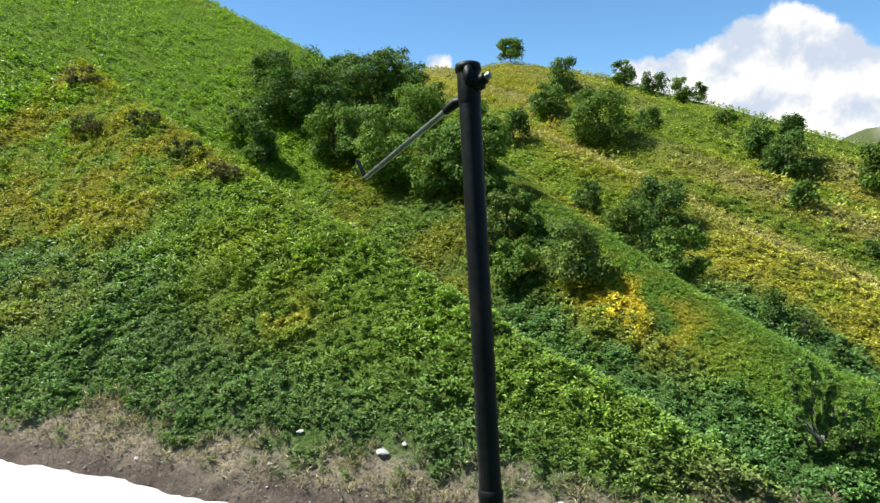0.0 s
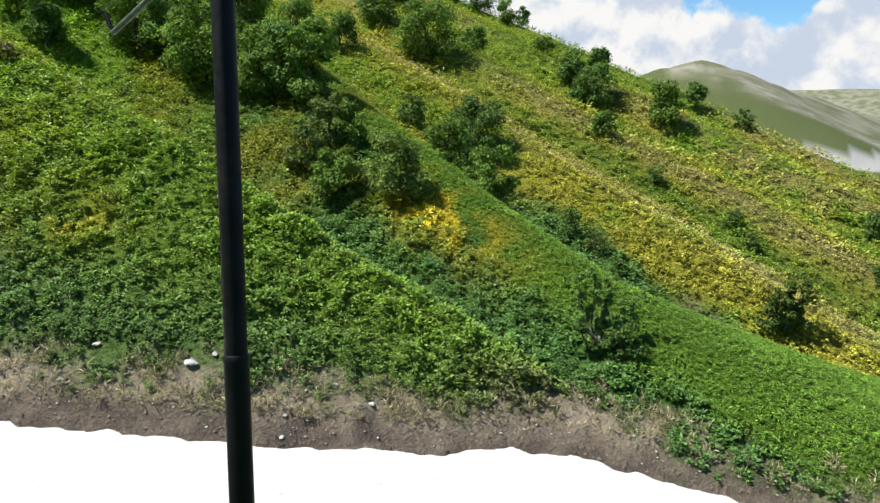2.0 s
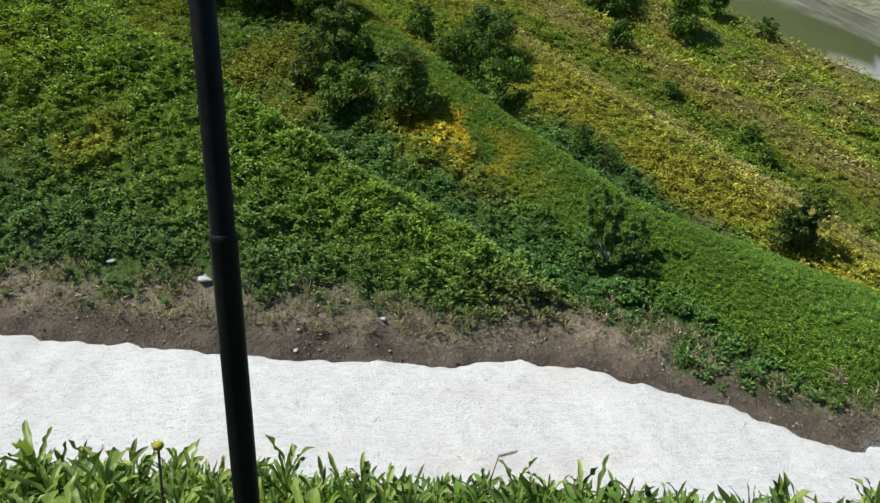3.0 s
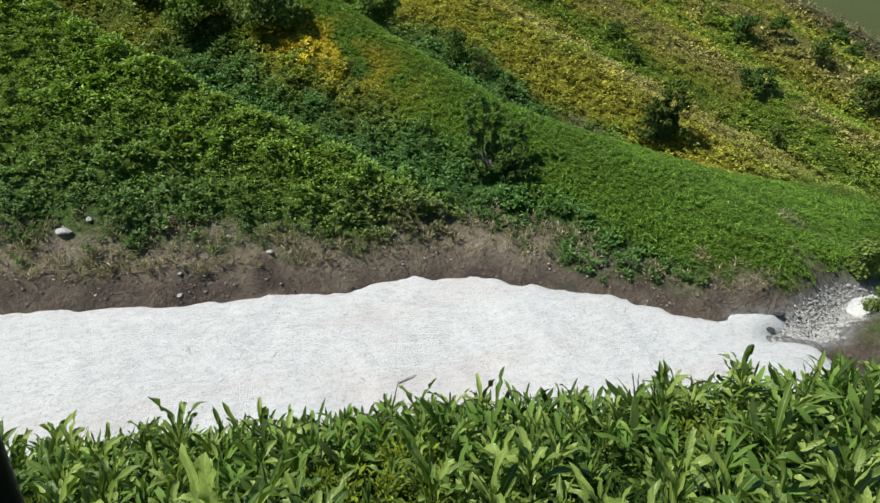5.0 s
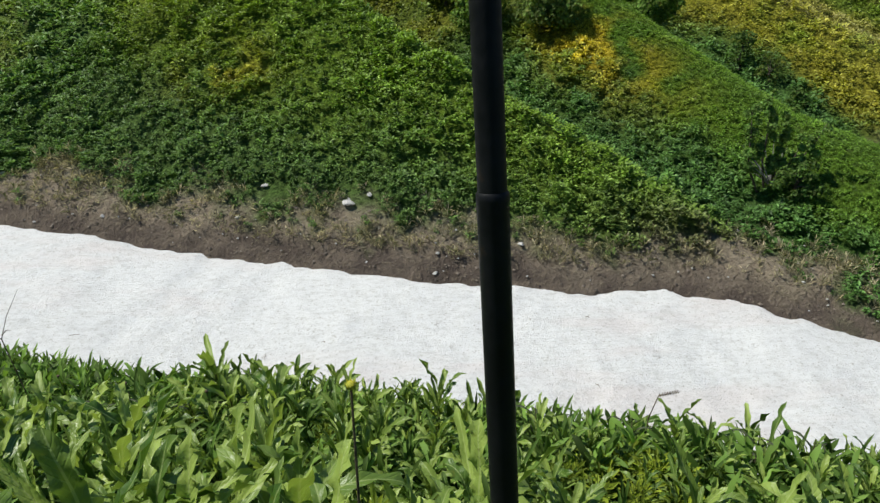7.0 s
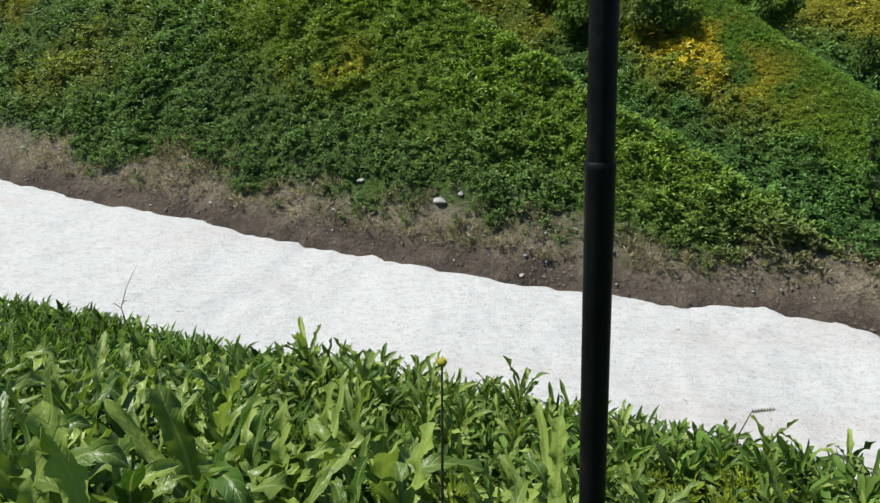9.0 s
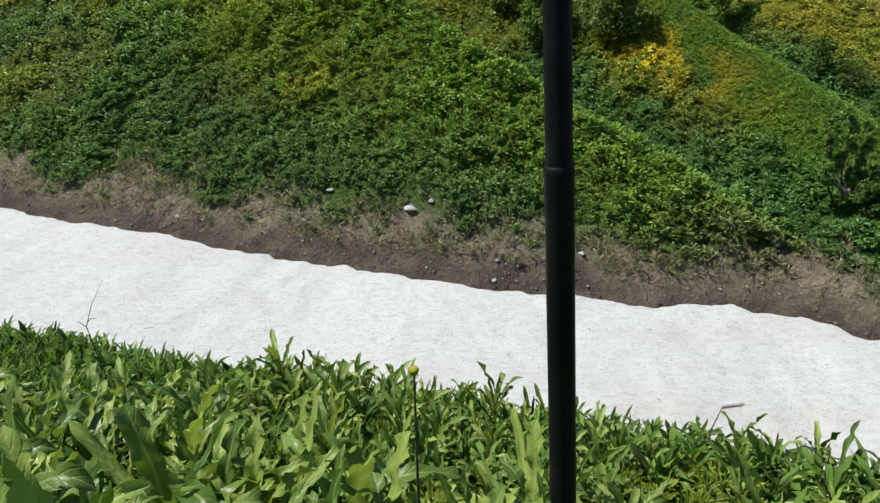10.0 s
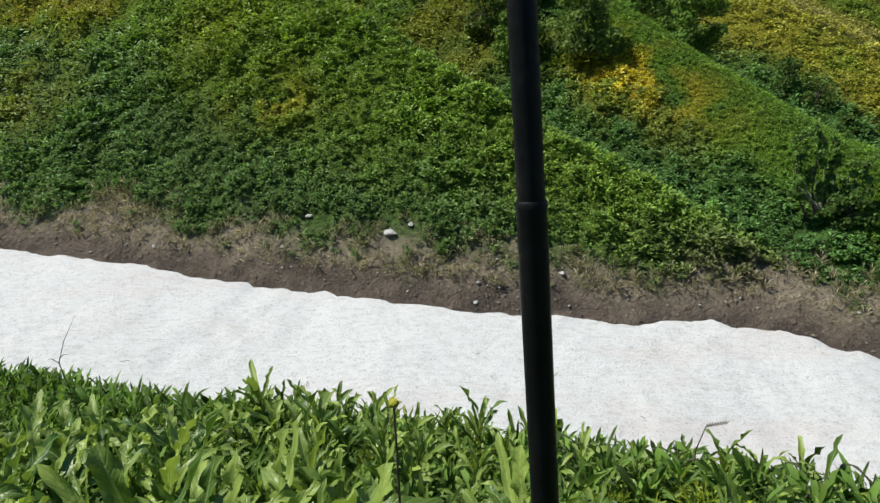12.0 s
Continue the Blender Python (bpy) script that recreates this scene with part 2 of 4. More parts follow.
def hill_far(x, y):
    w = 0.89 * x + 0.46 * y + 2.5 * rough(x, y, 25, 12)
    z = 5.2 - 0.08 * (x - 14.5) + 0.38 * (y - 58) + 0.9 * rough(x, y, 22, 7) + 0.55 * np.sin(w * 2 * np.pi / 10)
    z = z - 0.9 * soft(past(x, y, 15.6, 103, 49, 44), 3) - 0.8 * soft(y - 104 - 0.35 * (x - 12), 8)
    return z - 0.35 * soft(-x - 10, 6)


def hill_left(x, y):
    z = 3.6 - 0.415 * (x + 11.4) + 0.427 * (y - 43.5) + 0.6 * rough(x, y, 16, 9) - 0.5 * soft(40 - y, 5)
    return z - 1.0 * soft(past(x, y, -23.4, 81.7, -10.4, 74), 3)


def bank_near(x, y):
    d = 0.493 * x + 0.87 * y
    z = 0.08 - 0.12 * x - 0.62 * y + 0.06 * rough(x, y, 1.5, 21)
    z = z - 0.55 * soft(d - 4.3 - 0.50 * smooth(-4, -1.5, x) - 0.25 * rough(x, y, 2.5, 22), 0.6)
    z = z + (0.15 + 0.07 * smooth(-2.0, 0.5, x)) * np.exp(-((d - 4.3) / 1.0) ** 2)
    return z - 0.35 * soft(-y - 6, 6)


def stream_bed(x, y):
    """1 in the gravelly bed below the snow, 0 outside it."""
    wander = 0.18 * np.sin(1.3 * x) + 0.15 * rough(x, y, 1.2, 34)
    return np.exp(-((y - 9.0 + wander) / 0.85) ** 2) * smooth(12.9, 14.0, x) * (1 - smooth(20, 23, x))


def ground_height(x, y):
    x, y = np.asarray(x, float), np.asarray(y, float)
    far = smax(smax(spur_front(x, y), spur_middle(x, y), 0.8), smax(hill_far(x, y), hill_left(x, y), 2.0), 1.0)
    r = np.hypot(x, y)
    floor = snow_level(x, y) - 0.45 + 0.08 * rough(x, y, 0.9, 31)
    floor = floor - 0.4 * soft(r - 55, 15) - 0.6 * soft(x - 18.5, 2)
    floor = np.maximum(floor, -30 + 1.0 * rough(x, y, 90, 40))
    ridge = 31 - 0.36 * soft(290 - x, 8) - 0.24 * soft(x - 316, 10) - 0.42 * soft(np.abs(y - 410), 6) + 3.5 * rough(x, y, 60, 61, 5)
    ranges = 45 + 40 * rough(x, y, 600, 63) - 0.25 * np.abs(r - 2200)
    floor = np.maximum(np.maximum(floor, ridge), np.maximum(ranges, -30))
    z = smax(smax(far, bank_near(x, y), 0.3), floor, 0.25)
    bed = snow_level(x, y) - 0.30 - 0.05 * (x - 14) + 0.06 * rough(x, y, 0.6, 35)
    z = z - stream_bed(x, y) * np.maximum(z - bed, 0)
    return z + 0.28 * np.exp(-((x - 12.9) ** 2 / 0.7 + (y - 10.12 + 0.45 * (x - 12.9)) ** 2 / 0.10))


def snow_height(x, y):
    z = snow_level(x, y) + 0.10 + 0.09 * np.exp(-((x - 8.6) / 1.7) ** 2) + 0.06 * smooth(-12, -18, x) - 0.12 * np.exp(-((x + 5.5) / 2.5) ** 2)
    z = z + 0.06 * rough(x, y, 4, 51) + 0.05 * rough(x, y, 1.0, 52) + 0.035 * rough(x, y, 0.4, 53, 2)
    s = (x - 14.9) * 0.77 - (y - 7.9) * 0.64 + 0.5 * rough(x, y, 1.3, 55)
    notch = np.exp(-(((x - 15.3) / 1.3) ** 2 + ((y - 8.85) / 0.36) ** 2))
    return z - 0.5 * soft(s + 0.3, 0.4) - 0.6 * notch

# ---- meshes ----
def mesh_from(name, verts, faces, mat, colors=None, smooth_=False):
    """A mesh from arrays: verts (n, 3), faces (m, 3 or 4), colours per vertex."""
    verts, faces = np.asarray(verts, np.float32), np.asarray(faces, np.int32)
    me = bpy.data.meshes.new(name)
    me.vertices.add(len(verts))
    me.vertices.foreach_set("co", verts.ravel())
    k = faces.shape[1]
    me.loops.add(faces.size)
    me.loops.foreach_set("vertex_index", faces.ravel())
    me.polygons.add(len(faces))
    me.polygons.foreach_set("loop_start", np.arange(0, faces.size, k, dtype=np.int32))
    me.polygons.foreach_set("use_smooth", np.full(len(faces), smooth_))
    me.update(calc_edges=True)
    for key, c in (colors or {}).items():
        layer = me.attributes.new(key, "FLOAT_COLOR", "POINT")
        layer.data.foreach_set("color", np.hstack([c, np.ones((len(c), 1))]).astype(np.float32).ravel())
    me.materials.append(mat)
    return me


def part(name, me, parent, m=None, label=""):
    ob = new(name, me)
    ob.parent = parent
    if m is not None:
        ob.matrix_basis = m
    return tagged(ob, label)


def bm_mesh(name, bm, mat, smooth_=True):
    me = bpy.data.meshes.new(name)
    for f in bm.faces:
        f.smooth = smooth_
    bm.to_mesh(me)
    bm.free()
    me.materials.append(mat)
    return me


def tube(points, radii, sides=8):
    """A tapered tube along points: verts and quads."""
    points = [Vector(p) for p in points]
    verts, faces = [], []
    for i, p in enumerate(points):
        way = (points[min(i + 1, len(points) - 1)] - points[max(i - 1, 0)]).normalized()
        side = way.cross(Vector((0.31, 0.95, 0.05))).normalized()
        up = way.cross(side)
        for k in range(sides):
            a = 2 * math.pi * k / sides
            verts.append(p + radii[i] * (side * math.cos(a) + up * math.sin(a)))
    for i in range(len(points) - 1):
        for k in range(sides):
            a, b = i * sides + k, i * sides + (k + 1) % sides
            faces.append((a, b, b + sides, a + sides))
    return verts, faces


def tubes_mesh(name, runs, mat, sides=7):
    verts, faces = [], []
    for points, radii in runs:
        v, f = tube(points, radii, sides)
        faces += [tuple(i + len(verts) for i in q) for q in f]
        verts += v
    return mesh_from(name, [tuple(v) for v in verts], faces, mat, smooth_=True)


# ---- colours of the vegetation over the land ----
DEEP, MID, FRESH = np.array((0.150, 0.258, 0.073)), np.array((0.196, 0.314, 0.045)), np.array((0.218, 0.346, 0.037))
GRASS = np.array((0.150, 0.272, 0.034))
GOLD, TAN, HOLLOW = np.array((0.475, 0.445, 0.042)), np.array((0.40, 0.365, 0.15)), np.array((0.108, 0.222, 0.056))


def blend(a, b, k):
    return a * (1 - k[:, None]) + b * k[:, None]


def herb_colour(x, y):
    """The colour of the herbs at each place: hollows deep green, dry crests yellow and tan."""
    x, y = np.asarray(x, float), np.asarray(y, float)
    front, middle, far, left = spur_front(x, y), spur_middle(x, y), hill_far(x, y), hill_left(x, y)
    top = np.max([front, middle, far, left], axis=0)
    up = top - snow_level(x, y)
    n1, n2, n3 = rough(x, y, 3.0, 71), rough(x, y, 9, 72), rough(x, y, 1.0, 73)
    # front spur
    c = blend(DEEP[None, :], MID[None, :], smooth(1.2, 3.6, up + 1.3 * n1 + 0.18 * (x + 3)))
    c = blend(c, FRESH[None, :], smooth(2.9, 6.8, up + 2.2 * n1 + 0.12 * x))
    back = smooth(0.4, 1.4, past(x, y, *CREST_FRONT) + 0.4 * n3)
    rim = np.exp(-np.abs(past(x, y, *CREST_FRONT)) / 2.2) * smooth(-14, -4, x) * smooth(0.8, 2.6, up)
    dry = smooth(3.2, 10.5, up - 0.20 * (x + 6) + 2.5 * n2 + 2.5 * n1) * (1 - 0.6 * rim)
    c = blend(c, GOLD[None, :] * 0.75, dry * smooth(-0.45, 0.40, n1 + n3 * 0.8) * 0.9)
    c = blend(c, FRESH[None, :] * 0.88, rim * 0.6)
    c = blend(c, TAN[None, :], dry * smooth(0.15, 0.6, n2 - 0.5 * n3) * smooth(12, 18, up) * 0.8)
    c = blend(c, GOLD[None, :] * 0.9, np.exp(-((x + 6.2) ** 2 / 3 + (y - 22.6) ** 2 / 0.8)) * smooth(-0.4, 0.3, n3))
    scrub = np.exp(-((x - 7.6) ** 2 / 4 + (y - 15.1 + 0.35 * (x - 7.6)) ** 2 / 0.6))
    c = blend(c, np.array((0.150, 0.150, 0.075))[None, :], np.clip(1.3 * scrub, 0, 1) * 0.85)
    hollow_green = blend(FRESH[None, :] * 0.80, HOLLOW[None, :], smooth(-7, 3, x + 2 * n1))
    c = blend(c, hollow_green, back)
    # middle spur: deep hollow, golden patch, even green tongue
    m = blend(hollow_green, GRASS[None, :], smooth(-2.9, -1.8, past_middle(x, y) + 0.5 * n1 + 0.5 * n3 - 0.06 * soft(y - 22, 2)))
    along = (x - 6.9) * 0.46 - (y - 24.4) * 0.89
    across = (x - 6.9) * 0.89 + (y - 24.4) * 0.46
    m = blend(m, np.array((0.545, 0.462, 0.046))[None, :], np.clip(1.6 * np.exp(-((along + 0.1) ** 2 / 9 + (across - 0.15) ** 2 / 2.3)), 0, 1) * smooth(-0.55, 0.1, n3 + n1 * 0.5))
    m = blend(m, GOLD[None, :] * 0.6, smooth(2, 7, -along) * smooth(-0.3, 0.4, n1) * 0.7)
    # far hill: ochre and gold crests, green gullies
    w = 0.89 * x + 0.46 * y + 0.9 * n2 + 0.6 * n1 + 0.35 * n3
    gully = sum(np.exp(-((w - at) / wide) ** 2) for at, wide in ((38.6, 1.25), (47.2, 1.0), (57.0, 1.1), (66.0, 1.4)))
    dry_crest = sum(np.exp(-((w - at) / wide) ** 2) for at, wide in ((35.2, 1.9), (42.0, 1.6), (52.0, 2.2), (61.5, 2.0)))
    f = blend(FRESH[None, :], MID[None, :], smooth(-0.5, 0.5, n1))
    patch = rough(x, y, 14, 79)
    f = blend(f, (GOLD * 0.74 + TAN * 0.14)[None, :], smooth(-0.55, 0.45, patch + 0.8 * n1 + 0.6 * n3 + 0.30) * 0.9)
    f = blend(f, TAN[None, :] * 0.95, np.clip(dry_crest, 0, 1) * smooth(-0.70, 0.10, patch + 0.5 * n1 + 0.6 * n3 + 0.15) * 0.85)
    upper = smooth(46, 60, y)
    f = blend(f, FRESH[None, :] * 0.92, upper * smooth(-0.35, 0.35, rough(x, y, 20, 78) + 0.03 * (x - 16) + 0.22) * 0.85)
    f = blend(f, GOLD[None, :] * 0.70, upper * np.exp(-((x - 9) / 5) ** 2) * smooth(66, 80, y) * smooth(-0.5, 0.3, n1 + n3) * 0.8)
    f = blend(f, FRESH[None, :] * 0.90, np.exp(-((0.89 * x + 0.46 * y - 29.5 - 1.5 * n1) / 2.6) ** 2) * smooth(34, 44, y) * (1 - smooth(60, 72, y)) * 0.85)
    f = blend(f, MID[None, :] * 0.85, np.clip(gully, 0, 1) * (1 - upper) * 0.9)
    f = blend(f, np.array((0.21, 0.185, 0.115))[None, :], smooth(0, 2.0, x - 48.2 - 0.3 * (36.9 - y) + 0.8 * n1) * (1 - smooth(38, 42, y)) * 0.9)
    f = blend(f, MID[None, :] * 0.95, (1 - smooth(16.5, 22.0, y + 2.0 * n1)) * 0.75)
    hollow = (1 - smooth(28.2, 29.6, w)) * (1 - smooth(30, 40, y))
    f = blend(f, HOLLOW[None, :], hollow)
    # left hill
    h = blend((FRESH * np.array((0.98, 1.06, 0.8)))[None, :], GOLD[None, :] * 0.66, smooth(0.2, 0.9, 0.6 * n2 + 0.06 * (y - 68)) * smooth(-0.3, 0.6, n3 + n1) * 0.75)
    for z, colour in ((middle, m), (far, f), (left, h)):
        c = blend(c, colour, smooth(-0.25, 0.25, z - np.maximum(front, np.max([v for v in (middle, far, left) if v is not z], axis=0))))
    near = bank_near(x, y)
    return blend(c, (MID * 0.8)[None, :], smooth(-0.2, 0.2, near - top))


def bare(x, y):
    """How bare the bank is: 1 at the snow's edge, 0 where herbs close the ground."""
    up = ground_height(x, y) - snow_level(x, y)
    toe = np.exp(-((x - 13.2) ** 2 / 1.6 + (y - 10.0) ** 2 / 0.3))
    return (1 - smooth(0.50, 1.35, up - 0.8 * toe + 0.60 * rough(x, y, 1.6, 81) + 0.45 * rough(x, y, 0.5, 82) + 0.015 * np.minimum(x, 8) + 0.40 * smooth(8.5, 12, x))) * (1 - smooth(19.0, 21.0, x))


# ---- the ground, one sheet to the horizon ----
def make_ground():
    front = np.arange(-62, 80, 0.5)
    az = np.radians(np.concatenate([front, np.arange(80, 298, 3.0)]))
    r = np.concatenate([np.geomspace(0.01, 12, 100), np.geomspace(12, 26, 120)[1:], np.geomspace(26, 130, 170)[1:], np.geomspace(130, 4200, 90)[1:]])
    A, R = np.meshgrid(az, r)
    x, y = (R * np.sin(A)).ravel(), (R * np.cos(A)).ravel()
    z = ground_height(x, y)
    b = bare(x, y)
    far = np.hypot(x, y)
    z = z + 0.14 * b * rough(x, y, 0.7, 91) * (far < 60) + 0.08 * b * rough(x, y, 0.25, 92) * (far < 60)
    gravel = smooth(0.2, 0.6, stream_bed(x, y)) + smooth(0, 8, 22 - np.abs(y - 275) + 14 * rough(x, y, 60, 93)) * (far > 150) * (z < -24)
    below, beyond = 0.42 * (410 - y), x - 276 + 10 * rough(x, y, 40, 94, 4)
    slide = np.exp(-((below - 0.50 * beyond) / 7) ** 2) * smooth(-6, 4, beyond) * smooth(-0.5, 0.1, rough(x * 2.2, y * 0.5, 25, 95, 4))
    scree = smooth(150, 260, far) * smooth(60, 140, x) * np.clip(slide + 0.6 * smooth(-6, 8, 0.50 * beyond - below), 0, 1)
    green = np.where(far < 130, 1 - b, 1.0)
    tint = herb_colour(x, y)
    tint = np.where((far > 140)[:, None] & (x > 60)[:, None], np.array((0.155, 0.19, 0.085)), tint)
    nr, na = len(r), len(az)
    i, j = np.meshgrid(np.arange(nr - 1), np.arange(na), indexing="ij")
    a, bq = (i * na + j).ravel(), (i * na + (j + 1) % na).ravel()
    faces = np.stack([a, a + na, bq + na, bq], 1)[:, ::-1]
    verts = np.stack([x, y, z], 1)
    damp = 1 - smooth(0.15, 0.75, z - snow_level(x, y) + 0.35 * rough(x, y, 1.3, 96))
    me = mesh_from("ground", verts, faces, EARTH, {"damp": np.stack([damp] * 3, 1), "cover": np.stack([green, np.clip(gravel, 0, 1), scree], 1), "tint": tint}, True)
    tagged(new("ground", me), "steep green hillside with bare brown earth above the snow", "ground", kind="structure")


def make_snow():
    xs, ys = np.arange(-46, 17.5, 0.16), np.arange(5.0, 30, 0.16)
    X, Y = np.meshgrid(xs, ys)
    x, y = X.ravel(), Y.ravel()
    z, g = snow_height(x, y), ground_height(x, y)
    # the snow has melted back to a rounded lip along the bank
    edge = z - g
    z = z - 0.10 * np.exp(-np.clip(edge, 0, 9) / 0.12)
    keep = (z > g - 0.25).reshape(X.shape)
    n = len(xs)
    i, j = np.meshgrid(np.arange(len(ys) - 1), np.arange(n - 1), indexing="ij")
    ok = keep[:-1, :-1] & keep[1:, :-1] & keep[:-1, 1:] & keep[1:, 1:]
    a = (i * n + j)[ok]
    me = mesh_from("snow", np.stack([x, y, z], 1), np.stack([a, a + 1, a + 1 + n, a + n], 1), SNOW, smooth_=True)
    tagged(new("snow_field", me), "long patch of old dirty white snow filling the gully", "snow", kind="structure")


make_ground()
make_snow()


# ---- herbs over the hillside ----
def leaves_mesh(name, at, size, count, colours, mat, rng, flat=(-0.1, 0.9), wide=0.44, spread=0.35, vary=(0.55, 1.5)):
    """Tufts of small folded leaves, all in one mesh. at: (n, 3); size, colours: for each tuft."""
    n = len(at)
    base = np.repeat(at, count, axis=0)
    s = np.repeat(size, count) * rng.uniform(0.55, 1.1, n * count)
    col = np.repeat(colours, count, axis=0) * rng.uniform(*vary, (n * count, 1))
    az, el = rng.uniform(0, 2 * np.pi, n * count), rng.uniform(*flat, n * count)
    way = np.stack([np.cos(az) * np.cos(el), np.sin(az) * np.cos(el), np.sin(el)], 1)
    side = np.stack([-np.sin(az), np.cos(az), rng.uniform(-0.5, 0.5, n * count)], 1)
    off = way * (np.repeat(size, count) * spread * rng.uniform(0, 1.6, n * count))[:, None]
    off[:, 2] = np.abs(off[:, 2]) + np.repeat(size, count) * rng.uniform(0.0, 0.75, n * count)
    root = base + off
    mid = root + way * (s * 0.45)[:, None] + np.array((0, 0, 1)) * (s * 0.10)[:, None]
    tip = root + way * s[:, None] - np.array((0, 0, 1)) * (s * 0.18)[:, None]
    half = side * (s * wide * 0.5)[:, None]
    droop = np.array((0, 0, 1)) * (s * 0.07)[:, None]
    verts = np.stack([root, mid - half - droop, tip, mid + half - droop], 1).reshape(-1, 3)
    k = np.arange(n * count) * 4
    faces = np.concatenate([np.stack([k, k + 1, k + 2], 1), np.stack([k, k + 2, k + 3], 1)])
    return mesh_from(name, verts, faces, mat, {"tint": np.repeat(col, 4, axis=0)})


def scatter(rng, n, az0, az1, r0, r1, power):
    """Places between two azimuths and two distances, denser near by."""
    az = np.radians(rng.uniform(az0, az1, n))
    u = rng.uniform(0, 1, n)
    r = (r0 ** power + u * (r1 ** power - r0 ** power)) ** (1 / power)
    return r * np.sin(az), r * np.cos(az)


PALE_ROCKS = ((-2.0, 17.25, 0.20), (-1.4, 17.45, 0.11), (-4.5, 18.2, 0.12), (2.68, 15.6, 0.12))


def tongue(x, y):
    """1 on the even grassy tongue of the middle spur."""
    return smooth(-2.9, -1.9, past_middle(x, y)) * smooth(0, 0.4, spur_middle(x, y) - spur_front(x, y)) * smooth(-0.2, 0.2, spur_middle(x, y) - hill_far(x, y))


def make_herbs(name, label, n, span, size, count, seed, wide=0.42, grass=False, vary=(0.5, 1.5)):
    rng = np.random.default_rng(seed)
    x, y = scatter(rng, n, *span)
    z = ground_height(x, y)
    b = bare(x, y)
    clear = ((z > snow_height(x, y) + 0.12) | (x > 19.5)) & ((x < 13) | (x > 19.5) | (z > snow_level(x, y) + 0.35)) & (rng.uniform(0, 1, n) > 1.12 * b ** 1.6) & (bank_near(x, y) < z - 0.05)
    clump = rough(x, y, 1.1, 97) + 0.7 * rough(x, y, 3.0, 98) + 0.4 * rng.uniform(-1, 1, n)
    clear &= (clump > -1.0) | (y > 34)
    if grass:
        clear &= tongue(x, y) > 0.5
    for rx, ry, rs in PALE_ROCKS:
        clear &= np.hypot(x - rx, y - ry + 0.2) > 0.22 + 1.3 * rs
    x, y, z, b, clump = x[clear], y[clear], z[clear], b[clear], clump[clear]
    s = size * rng.uniform(0.7, 1.25, len(x)) * (1 - 0.45 * b) * (1 + 0.30 * clump)
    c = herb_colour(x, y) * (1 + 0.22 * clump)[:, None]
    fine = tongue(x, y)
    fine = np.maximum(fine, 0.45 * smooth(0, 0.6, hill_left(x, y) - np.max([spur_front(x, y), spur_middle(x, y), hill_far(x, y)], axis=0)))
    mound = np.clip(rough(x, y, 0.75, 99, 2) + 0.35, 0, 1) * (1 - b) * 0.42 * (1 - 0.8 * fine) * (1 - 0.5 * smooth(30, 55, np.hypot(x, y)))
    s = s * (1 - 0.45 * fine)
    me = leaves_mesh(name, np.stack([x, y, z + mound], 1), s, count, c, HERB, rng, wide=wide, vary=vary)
    tagged(new(name, me), label, "herbs", kind="stuff")


make_herbs("bank_herbs", "dense dark green leafy herbs on the bank above the snow", 18500, (-58, 66, 15.5, 27, 1.5), 0.138, 20, 11)
make_herbs("spur_grass", "fine fresh green grass on the spur's tongue", 30000, (2, 62, 15.5, 36, 1.4), 0.17, 9, 14, 0.22, True)
make_herbs("slope_herbs", "green and yellow leafy herbs over the lower spurs", 25000, (-50, 66, 26, 50, 1.2), 0.20, 10, 12, vary=(0.65, 1.35))
make_herbs("hill_herbs", "yellowing herbs and grass on the far hill", 38000, (-45, 62, 48, 118, 1.0), 0.35, 6, 13, vary=(0.7, 1.25))


# ---- trees and bushes ----
def blob_leaves(rng, centres, radii, leaf, count):
    """Leaves in closed, lumpy shells round several centres, thinner underneath: points, ways out, sizes."""
    share = rng.choice(len(centres), count, p=radii ** 2 / np.sum(radii ** 2))
    d = rng.normal(size=(count, 3))
    d /= np.linalg.norm(d, axis=1, keepdims=True)
    d[:, 2] = np.where((d[:, 2] < -0.2) & (rng.uniform(0, 1, count) < 0.65), -d[:, 2], d[:, 2])
    lump = 1 + 0.22 * np.sin(6 * d[:, 0] + 1.7 * share) * np.cos(5 * d[:, 1] + 2 * share) + 0.12 * np.sin(13 * d[:, 2] + share)
    reach = radii[share] * np.where(rng.uniform(0, 1, count) < 0.82, rng.uniform(0.80, 1.06, count), rng.uniform(0.3, 1.25, count)) * lump
    return centres[share] + d * reach[:, None] * np.array((1, 1, 0.85)), d, leaf * rng.uniform(0.6, 1.25, count), share


def crown_mesh(name, rng, centres, radii, leaf, count, colour):
    at, out, s, share = blob_leaves(rng, centres, radii, leaf, count)
    face = out + np.array((0, 0, 0.25)) + rng.normal(size=(count, 3)) * 0.38
    way = np.cross(face, rng.normal(size=(count, 3)))
    way /= np.linalg.norm(way, axis=1, keepdims=True)
    side = np.cross(face, way)
    side /= np.linalg.norm(side, axis=1, keepdims=True)
    half = side * (s * 0.36)[:, None]
    bend = np.cross(way, side) * (s * 0.12)[:, None]
    mid = at + way * (s * 0.5)[:, None] + bend
    verts = np.stack([at, mid - half, at + way * s[:, None], mid + half], 1).reshape(-1, 3)
    k = np.arange(count) * 4
    faces = np.concatenate([np.stack([k, k + 1, k + 2], 1), np.stack([k, k + 2, k + 3], 1)])
    spray = rng.uniform(0.75, 1.3, (len(centres), 1))[share]
    tone = colour[None, :] * spray * rng.uniform(0.7, 1.35, (count, 1)) * (1 + rng.uniform(-0.12, 0.12, (count, 3)))
    return mesh_from(name, verts, faces, CROWN, {"tint": np.repeat(tone, 4, axis=0)})


